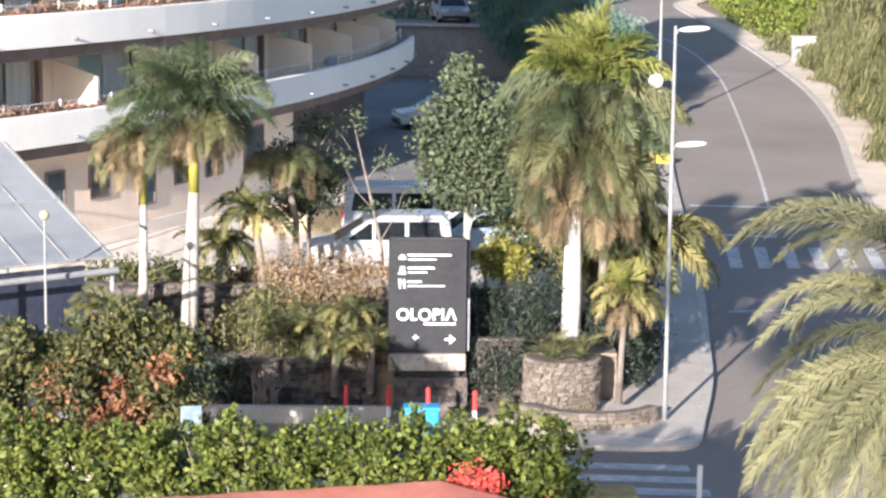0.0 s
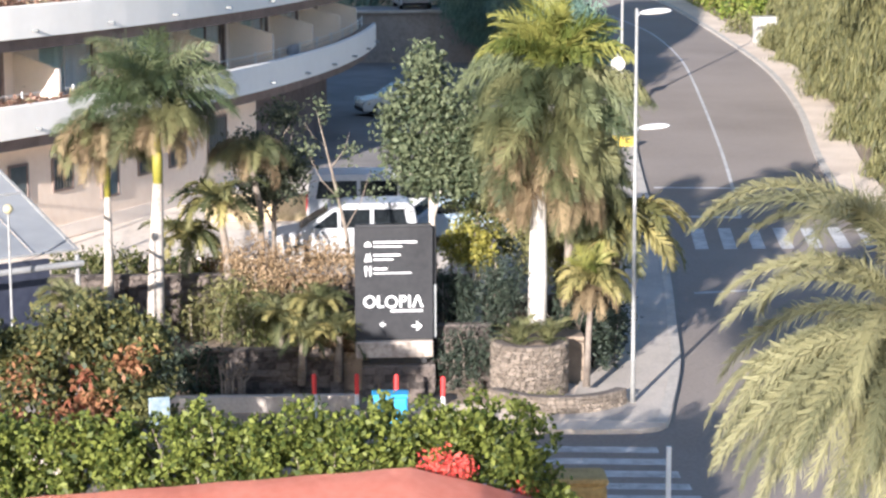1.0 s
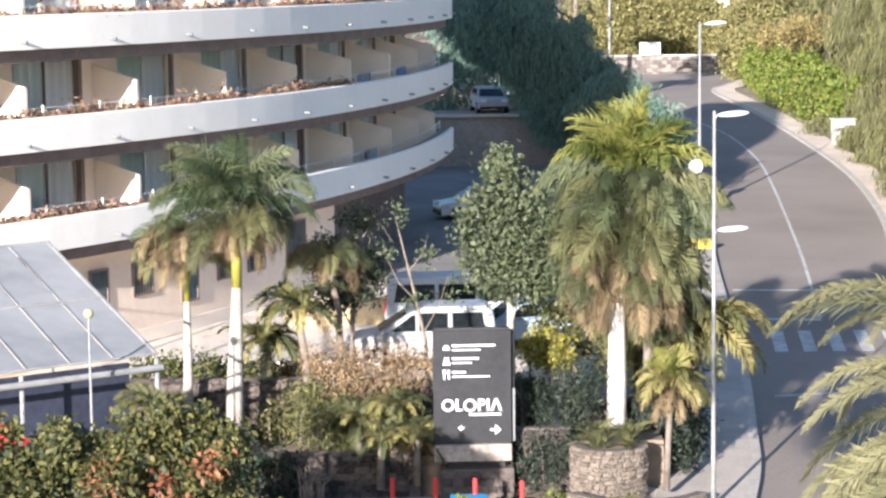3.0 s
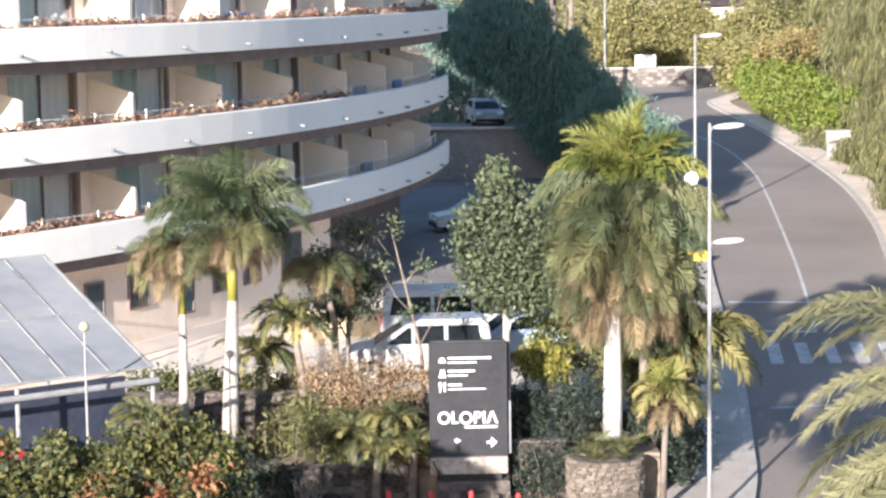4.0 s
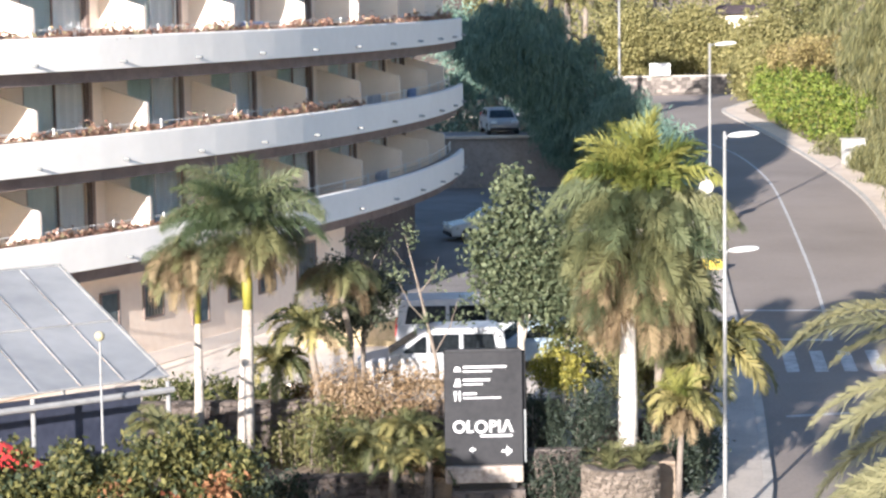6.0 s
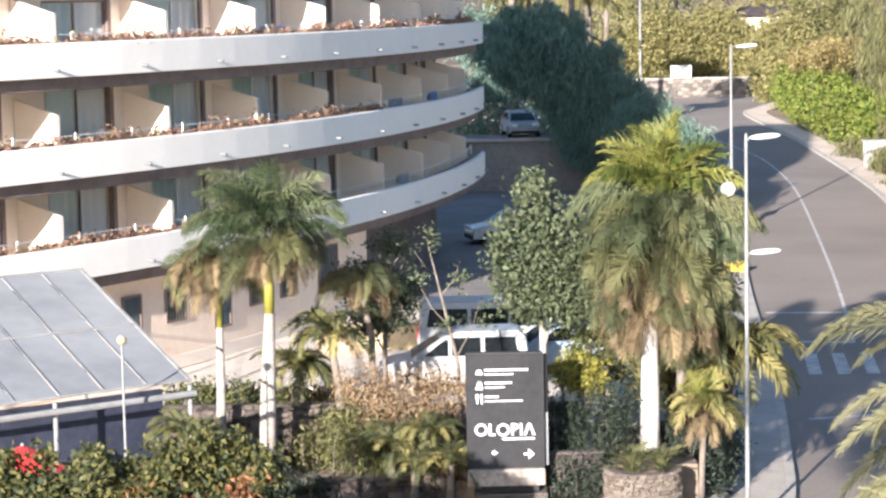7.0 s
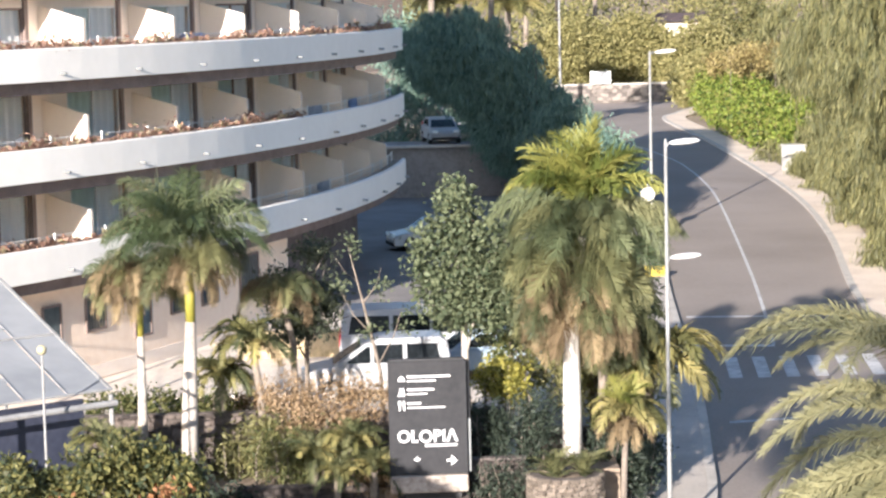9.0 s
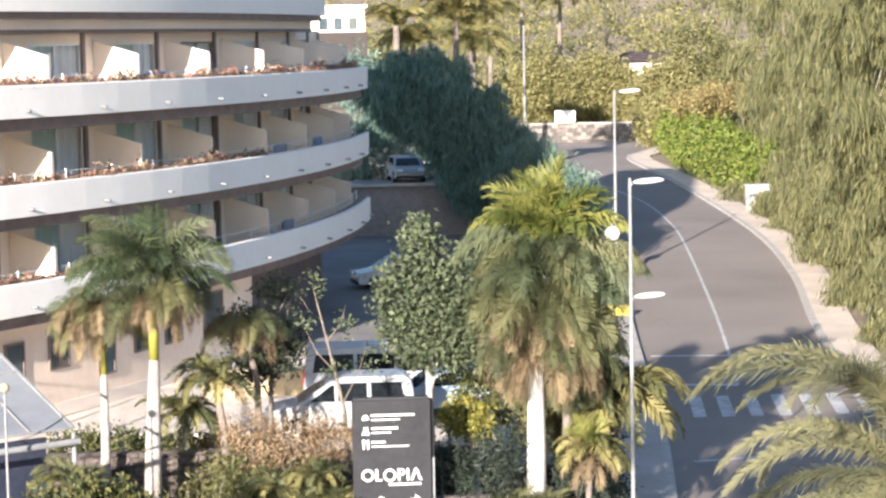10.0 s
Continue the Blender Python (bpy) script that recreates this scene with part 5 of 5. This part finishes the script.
part("lid", boxed((0, 0, 1.5), (1.2, 0.95, 0.2), bevel=0.09), OCHRE, yb)
wp = thing("white_post", (6.62, 48, 0.0), "white painted marker post at the crossing", "post")
part("shaft", boxed((0, 0, 0.7), (0.11, 0.11, 1.4), bevel=0.02), WHITE_PAINT, wp)
lm = [(-1.6, 0.3, 3.0, 1.7, 0.7, 1.2), (0.5, 0.3, 3.1, 1.2, 0.7, 1.3), (-3.2, 0.3, 3.0, 1.2, 0.7, 1.2)]
for i in range(70):
    x = rng.uniform(-4.2, 1.65)
    r = rng.uniform(0.2, 0.42)
    top = 4.75 + 0.55 * math.exp(-((x - 0.3) / 1.1) ** 2) - 0.5 * max(0.0, x - 1.0)
    lm.append((x, -0.45 + rng.normal() * 0.25, top - r - abs(rng.normal()) * 0.85, r, r, r * 0.9))
bush((-5.6, 45, 0.4), lm, 26000, 0.15, LEAF_MIXED, "big loose shrub with green and reddish leaves", "shrub", "shrub", seed=73, stems=3, gather=0.8, ratio=0.55,
     extra=[("dry orange-brown leaves", leaf("leaf_rust", (0.16, 0.075, 0.035), (0.38, 0.2, 0.1)), [(-0.3, -0.9, 2.5, 0.7, 0.2, 0.4), (-1.7, -0.8, 2.4, 0.9, 0.2, 0.5), (-1.2, -0.8, 3.6, 0.4, 0.2, 0.3), (-2.8, -0.8, 2.6, 0.7, 0.2, 0.5), (0.1, -0.9, 2.9, 0.5, 0.2, 0.4), (-0.2, -0.9, 2.3, 0.9, 0.2, 0.3), (0.9, -0.8, 3.9, 0.3, 0.2, 0.3)], 2400, 0.16), ("bright red upper leaves", LEAF_RED, [(0.0, -0.7, 3.4, 0.1, 0.1, 0.3), (-0.5, -0.8, 2.9, 0.15, 0.1, 0.25), (-0.1, -0.9, 2.8, 0.15, 0.1, 0.2), (-1.6, -0.8, 2.6, 0.4, 0.1, 0.3)], 260, 0.16)])
palm((-6.6, 49.5, 1.0), [(0, 0, 0), (0, 0, 3.4)], [0.1, 0.08], [(10, S_YEL[:2], 0, 15, 0.8, 0.0), (8, S_OLIVE, 5, 15, 0.7, 0.0)], "yellow-green palm among the shrubs", seed=23, trunk_mat=BARK)
# Made-up board on a post, in place of a crate.
bx = thing("notice_board", (-4.1, 43.7, 0.0), "pale blue-white board standing in for a crate behind the hedge", "board")
part("board", boxed((0, 0, 3.36), (0.42, 0.06, 0.6), m=pose(0, 0, 0, 0, 0, 12), bevel=0.02), mat("pale_blue_board", (0.1, 0.16, 0.2), (0.25, 0.3, 0.34), 0.5, 6.0), bx)
part("post", boxed((0, 0.05, 1.5), (0.08, 0.05, 3.0)), METAL, bx)
bush((-3.5, 57.4, 0.0), [(0, 0, 0.8, 0.35, 0.2, 0.6)], 40, 0.1, LEAF_DRY, "bare grey twiggy bush in the hollow", "bare_bush", "shrub", seed=74, stems=26)

# ---- far side: trees, hedge, wall ----
def feather_lumps(seed, n, w, h0, h1, taper=0.65):
    r = np.random.default_rng(seed)
    out = []
    for i in range(n):
        t = (i + 0.5) / n
        z = h0 + (h1 - h0) * t
        k = w * (1.05 - taper * t ** 1.5)
        out.append((r.normal() * k * 0.5, r.normal() * k * 0.4, z, k * 0.55, k * 0.55, (h1 - h0) / n * 1.5))
    return out


def hanging(rng, lumps, n, length, width):
    """Thin drooping sprays that hang in bunches from the lumps of a feathery crown."""
    out = []
    vol = np.array([(l[3] * l[4] * l[5]) ** 0.67 for l in lumps])
    for l, share in zip(lumps, vol / vol.sum()):
        k = max(20, int(n * share))
        bunches = max(3, k // 46)
        d = rng.normal(size=(bunches, 3))
        d /= np.linalg.norm(d, axis=1)[:, None]
        c = d * (0.55 + 0.5 * rng.random(bunches))[:, None] * np.array(l[3:6]) + np.array(l[:3])
        which = rng.integers(0, bunches, k)
        drop = rng.random(k)
        p = c[which] + rng.normal(size=(k, 3)) * np.array((0.22, 0.22, 0.1)) * (0.5 + drop)[:, None]
        p[:, 2] -= drop * length * 1.6
        u = rng.normal(size=(k, 3)) * 0.28 + d[which] * 0.25
        u[:, 2] = -1.0
        u /= np.linalg.norm(u, axis=1)[:, None]
        v = np.cross(u, rng.normal(size=(k, 3)))
        v /= np.linalg.norm(v, axis=1)[:, None] + 1e-6
        s = rng.uniform(0.6, 1.3, k)[:, None]
        u, v = u * s * length * 0.5, v * s * width * 0.5
        out.append(np.stack([p - u, p + v, p + u, p - v], 1))
    return np.concatenate(out)


def feathery_tree(at, height, lumps, n, length, width, material, label, trunk_r=0.2, seed=0, limbs=14, group="", bark=None):
    rng = np.random.default_rng(seed)
    root = thing("tree", at, label, "tree", group)
    tb = bmesh.new()
    pts = [(0.35 * math.sin(t * 5 + seed) * t, 0.2 * math.cos(t * 4) * t, height * t) for t in (0, 0.25, 0.5, 0.75, 1.0)]
    tube(tb, pts, [trunk_r * 1.3, trunk_r, trunk_r * 0.8, trunk_r * 0.55, trunk_r * 0.25], 9)
    for i in range(limbs):
        l = lumps[i % len(lumps)]
        a = Vector(pts[1]).lerp(Vector(pts[4]), rng.uniform(0.1, 0.9))
        b = Vector(l[:3]) + Vector(rng.normal(size=3) * 0.35 * np.array(l[3:6]))
        tube(tb, [a, a.lerp(b, 0.5) + Vector((0, 0, 0.25)), b], [trunk_r * 0.4, trunk_r * 0.25, trunk_r * 0.08], 6)
    part("trunk", tb, bark or BARK, root, smooth=True)
    quads("crown", hanging(rng, lumps, n, length, width), material, root)
    return root


# unseen tree added beside the balcony to throw shade over the road
tree((-11.7, 2.0, 0.0), 17.0, [(0, 0, 18.6, 2.2, 1.6, 1.6), (-1.5, 0, 18.4, 1.5, 1.5, 1.5), (1.6, 0, 18.2, 1.6, 1.5, 1.3), (0.4, 0, 17.4, 1.9, 1.5, 1.1), (3.2, 0, 17.6, 1.0, 1.2, 0.8), (0.2, 0, 19.8, 1.8, 1.5, 1.1)], 9000, 0.45, LEAF_OLIVE, "unseen green tree added beside the balcony to shade the road", trunk_r=0.24, seed=120, limbs=12, shell=0.2, ratio=0.7)
LEAF_CASUARINA = leaf("leaf_casuarina", (0.06, 0.068, 0.028), (0.27, 0.255, 0.105), (0.15, 0.16, 0.08))
for i, (x, y, w, h, n, lean) in enumerate(((25.3, 102, 5.0, 17, 60000, -0.6), (27.6, 112, 6.4, 19, 60000, -1.2), (28.6, 123, 6.6, 20, 46000, -2.2), (32, 138, 6.8, 19, 30000, -1.5), (35.5, 158, 6.5, 17, 20000, -1.0), (27.2, 92, 4.6, 11, 30000, 0.0))):
    lumps = [(max(a, -0.12 * w if c < 7 else -0.6 * w) + lean * (c - h * 0.3) / h * 2, b, c, rx, ry, rz) for a, b, c, rx, ry, rz in feather_lumps(80 + i, 20, w, 0.9, h, 0.15 if i < 3 else 0.5)]
    feathery_tree((x, y, slope_z(y)), h * 0.95, lumps, n, 0.62, 0.05, LEAF_CASUARINA, "tall feathery olive-green tree beside the pavement", trunk_r=0.2, seed=80 + i, group="feathery trees", bark=TRUNK_PALE if i < 2 else BARK)
for i, (x, y, w, h) in enumerate(((26.4, 137, 1.3, 3.6), (25.9, 130, 1.5, 4.4), (25.4, 122, 1.6, 4.4), (24.9, 115, 1.6, 4.2), (24.3, 108, 1.6, 4.0), (23.7, 102, 1.5, 3.8), (23.2, 96, 1.5, 3.6), (22.6, 90, 1.5, 3.4))):
    rg = np.random.default_rng(140 + i)
    lumps = [(rg.normal() * 0.5 * w, rg.normal() * 1.2, 0.5 + (h - 0.9) * k / 6, w * 0.75, w, h * 0.17) for k in range(7)]
    feathery_tree((x, y, slope_z(y)), h * 0.8, lumps, 9000, 0.5, 0.05, LEAF_CASUARINA, "low drooping olive-green foliage beside the pavement", trunk_r=0.06, seed=140 + i, limbs=8, group="feathery shrubs")
# the deep green trees at the end of the hotel; its added storey shades the bend
feathery_tree((7.6, 122, terrace_z(122)), 8.4, [(-6.0, 0, 8.2, 1.7, 1.8, 1.5), (-4.4, 0.4, 8.5, 1.8, 2.0, 1.5), (-2.9, 0, 8.0, 1.8, 2.0, 1.8), (-1.6, 0, 6.8, 1.7, 1.9, 1.8), (-4.6, 0, 6.6, 1.5, 1.6, 1.2), (-5.6, 0.6, 7.0, 1.2, 1.2, 1.1), (-3.2, 0, 6.0, 1.5, 1.6, 1.4), (-0.6, 0, 5.4, 1.7, 1.7, 1.7), (-2.2, 0.3, 4.6, 1.4, 1.5, 1.6), (0.4, 0, 3.8, 1.5, 1.5, 1.5), (-1.4, 0, 3.0, 1.4, 1.4, 1.4), (0, 0, 2.0, 1.6, 1.5, 1.3), (-5.3, 0, 9.7, 0.7, 0.8, 0.7), (-3.5, 0, 10.0, 0.8, 0.8, 0.6), (-1.9, 0, 9.1, 0.6, 0.7, 0.8), (-0.1, 0, 7.6, 0.6, 0.7, 0.8), (1.1, 0, 5.7, 0.6, 0.7, 0.8), (1.9, 0, 4.0, 0.6, 0.7, 0.6)], 90000, 0.34, 0.05, LEAF_HAZED, "tall deep green feathery tree in the shade", trunk_r=0.2, seed=90, limbs=16, group="shaded trees")
feathery_tree((9.4, 119, terrace_z(119)), 5.0, [(0, 0, 4.4, 1.5, 1.4, 1.4), (-1.2, 0, 3.8, 1.4, 1.3, 1.4), (0.8, 0, 3.2, 1.3, 1.2, 1.3), (-0.4, 0, 2.0, 1.5, 1.3, 1.2)], 26000, 0.3, 0.05, LEAF_HAZED, "lower deep green tree in the shade", trunk_r=0.15, seed=96, group="shaded trees")
# The last two, hidden behind the royal palm, are added to shade the road.
for i, (x, y, w, h, n) in enumerate(((0.5, 134, 5.0, 9.5, 14000), (7.2, 131, 4.6, 6.5, 13000), (9.6, 111, 1.8, 4.0, 7000), (10.9, 118, 1.7, 3.6, 6000))):
    tree((x, y, terrace_z(y)), h * 0.9, feather_lumps(90 + i, 14, w, 1.0, h), n, 0.4, LEAF_HAZED, "deep green shrubby tree in the shade", trunk_r=0.15, seed=190 + i, limbs=12, hang=1.0, ratio=0.2, shell=0.3, group="shaded trees")
lm = []
for i in range(18):
    t = i / 17
    x, y = 26.9 - 1.3 * math.sin(math.pi * t), 149 + 45 * t
    lm.append((x, y - 165, slope_z(y) - 3.45 + 1.4, 1.3, 1.8, 1.5 + 0.4 * t))
    lm.append((x + 1.5, y - 165, slope_z(y) - 3.45 + 2.4 + 0.6 * t, 1.5, 1.8, 1.5))
bush((0, 165, 3.45), lm, 24000, 0.3, LEAF_LIGHT, "bright green hedge along the outer pavement", "hedge", "hedge", seed=101)
bush((27.6, 178, slope_z(178)), [(-0.6, 4, 4.6, 1.6, 2.5, 1.0), (0.6, 0, 5.0, 1.8, 2.5, 1.2), (-0.3, -6, 5.2, 1.6, 2.5, 1.2), (1.5, -10, 5.6, 1.8, 2.5, 1.3)], 9000, 0.26, leaf("leaf_golden_brown", (0.14, 0.105, 0.04), (0.36, 0.3, 0.12)), "golden brown shrub growing over the hedge", seed=103)
for x, y, h in ((28.8, 147, 6.0), (29.8, 155, 7.5), (30.8, 164, 8.0)):
    feathery_tree((x, y, slope_z(y)), h * 0.85, feather_lumps(int(y), 9, 3.4, 0.6, h, 0.4), 12000, 0.55, 0.06, LEAF_CASUARINA, "olive-green feathery tree behind the hedge", trunk_r=0.1, seed=int(y), limbs=8, group="feathery shrubs")
fw = stone_wall("far_wall", 8, 27, 203.5, 4.3, 6.2, 0.4, 102, "low grey stone wall at the end of the road", mat("grey_stone", (0.12, 0.105, 0.095), (0.27, 0.24, 0.21), 0.95, 1.0, 0.6, piece=0.8), 0.5)
tagged(part("far_coping", boxed((17.5, 203.8, 6.27), (19, 0.6, 0.14), bevel=0.02), KERB), "pale coping of the far wall", kind="structure")
fs = thing("white_board", (18.8, 203.0, 6.3), "blank white board on the far wall", "sign board")
part("board", boxed((0, 0, 0.62), (1.85, 0.08, 1.1), bevel=0.02), WHITE_PAINT, fs)
part("post", boxed((0, 0.05, 0.25), (0.1, 0.06, 0.5)), METAL, fs)
for i, (x, y, w, h, m_, n) in enumerate(((17.5, 216, 4.5, 9.0, LEAF_SUNLIT, 5000), (23.5, 218, 5.0, 8.5, LEAF_SUNLIT, 5500), (29.5, 214, 4.5, 8.0, LEAF_SUNLIT, 3600), (12.5, 214, 2.6, 4.5, LEAF_SUNLIT, 1800), (34, 222, 5, 12, LEAF_OLIVE, 3000), (9, 216, 3.4, 7, LEAF_HAZED, 2200), (27, 196, 3.0, 5.5, LEAF_SUNLIT, 3600), (31, 190, 3.0, 8.0, LEAF_OLIVE, 3000))):
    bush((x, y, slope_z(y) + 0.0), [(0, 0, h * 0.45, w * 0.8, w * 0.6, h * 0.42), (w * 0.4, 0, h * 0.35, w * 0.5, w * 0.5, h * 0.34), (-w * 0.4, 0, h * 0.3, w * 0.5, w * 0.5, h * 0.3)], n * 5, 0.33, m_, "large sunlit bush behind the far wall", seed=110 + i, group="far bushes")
FAR = [frond_mesh("far_frond", 4.2, 75, 105, FROND_GOLD, 1.1, 40, 0.1, hang=0.5, seed=24), frond_mesh("far_frond", 4.2, 48, 105, FROND_GOLD, 1.1, 40, 0.1, hang=0.6, seed=25)]
FAR_B = [frond_mesh("far_frond", 3.6, 60, 95, FROND_GOLD, 1.1, 40, 0.1, hang=0.5, seed=26)]
for x, y, h, k, s in ((2.6, 150, 12.0, FAR_B, 0.7), (7.0, 160, 12.0, FAR, 0.95), (9.5, 185, 9.0, FAR, 0.9), (14, 235, 10.5, FAR, 1.0), (18, 245, 11.5, FAR_B, 1.0), (23, 255, 11, FAR, 1.0), (11.5, 225, 9, FAR, 0.9), (5, 200, 9, FAR, 0.9)):
    palm((x, y, slope_z(y)), [(0, 0, 0), (0.1, 0, h * 0.5), (0.2, 0, h)], [0.3, 0.25, 0.2], [(14, k, 0, 12, s, 0.1), (12, k, 9, 12, s, -0.2)], "distant palm on the sunlit slope", trunk_mat=BARK, seed=int(x * 7 + y), group="distant palms")
fh = thing("far_house", (-1.3, 190, 8.4), "white flat-roofed house far behind the trees", "house")
part("wall", boxed((0, 0, 4.2), (4.4, 6, 8.4)), WHITE_WALL, fh)
for i in range(3):
    wd = part("window", boxed((-1.2 + i * 1.2, -3.01, 7.1), (0.7, 0.06, 1.0)), GLASS, fh)
    part("sill", boxed((-1.2 + i * 1.2, -3.06, 6.55), (0.85, 0.1, 0.08)), WHITE_PAINT, wd)
part("basement", boxed((0, -0.3, 3.2), (4.8, 6.2, 6.4)), STONE, fh, "brown stone basement wall")
part("roof", boxed((0, 0, 8.5), (4.8, 6.4, 0.25)), BEIGE, fh)
fh2 = thing("far_lodge", (31.5, 236, 9.2), "low house with dark shallow roof on the slope", "house")
part("wall", boxed((0, 0, 0.4), (9, 5, 3.6)), BEIGE, fh2)
part("roof", prism(bmesh.new(), [(-5, 2.2), (5, 2.2), (3, 3.1), (-3, 3.1)], -3.2, 3.2), mat("dark_roof_sheet", (0.035, 0.03, 0.035), (0.06, 0.05, 0.055), 1.0, spec=0.0), fh2)

# the wooded slope far behind
rng = np.random.default_rng(7)
lm = []
for i in range(320):
    y = rng.uniform(228, 420)
    x = rng.uniform(-0.12, 0.32) * y
    k = rng.uniform(1.5, 3.8)
    lm.append((x, y, slope_z(y) + 0.04 * (y - 215) + (0.1 * (x - 30) if x > 30 else 0) + k * 0.5, k * 1.5, k, k))
quads_n = leaf_cloud(rng, lm[:200], 60000, 0.5)
tagged(quads("far_woods", quads_n, LEAF_OLIVE), "sunlit olive-green shrubs on the far slope", "shrubs", kind="stuff")
tagged(quads("far_scrub", leaf_cloud(rng, lm[200:], 36000, 0.5), LEAF_SUNLIT), "dry pale scrub on the far slope, sunlight in its colour", "scrub", kind="stuff")


# ---- small things on the balconies ----
def towel(deg, level, w, material, label):
    z = FLOORS[level] + 0.262 + 0.94
    t = thing("towel", arc(deg, RAD - 0.65, z), label, "towel", "towels on the rails", rz=deg)
    bm = bmesh.new()
    n = 10
    rows = []
    for i in range(n + 1):
        x = -w / 2 + w * i / n
        sag = 0.03 * math.sin(i * 1.9)
        rows.append([bm.verts.new((x, y + 0.5 * sag, zz)) for y, zz in ((-0.05, -0.42 + sag), (-0.035, 0.0), (0.0, 0.02), (0.035, 0.0), (0.05, -0.3))])
    for a, b in zip(rows, rows[1:]):
        for k in range(4):
            bm.faces.new((a[k], a[k + 1], b[k + 1], b[k]))
    bmesh.ops.solidify(bm, geom=bm.faces[:], thickness=0.012)
    part("cloth", bm, material, t)


CLOTH_BLUE = mat("blue_towel", (0.16, 0.26, 0.5), (0.5, 0.58, 0.75), 0.95, 5.0)
CLOTH_GREY = mat("grey_cloth", (0.35, 0.36, 0.4), (0.6, 0.6, 0.63), 0.95, 4.0)
towel(78.2, 1, 1.3, CLOTH_BLUE, "blue and white towel hung over the rail")
towel(66.0, 2, 1.5, CLOTH_BLUE, "blue striped towel hung over the rail")
towel(74.0, 1, 1.6, CLOTH_GREY, "grey cloth hung over the rail")
towel(74.6, 0, 1.3, CLOTH_GREY, "grey cloth hung over the rail")


def balcony_chair(deg, level, r=1.3):
    c = thing("balcony_chair", arc(deg, RAD - r, FLOORS[level] + 0.262), "white plastic chair on the balcony", "chair", "balcony chairs", rz=deg + 20)
    part("seat", boxed((0, 0, 0.43), (0.46, 0.44, 0.05), bevel=0.015), WHITE_PAINT, c)
    part("backrest", boxed((0, 0.22, 0.72), (0.46, 0.05, 0.5), bevel=0.02), WHITE_PAINT, c)
    for x in (-0.19, 0.19):
        for y in (-0.18, 0.2):
            part("leg", boxed((x, y, 0.2), (0.05, 0.05, 0.4)), WHITE_PAINT, c)


for deg, level in ((59.2, 2), (63.3, 2), (70.9, 2), (59.6, 1), (67.6, 1), (78.0, 0)):
    balcony_chair(deg, level)
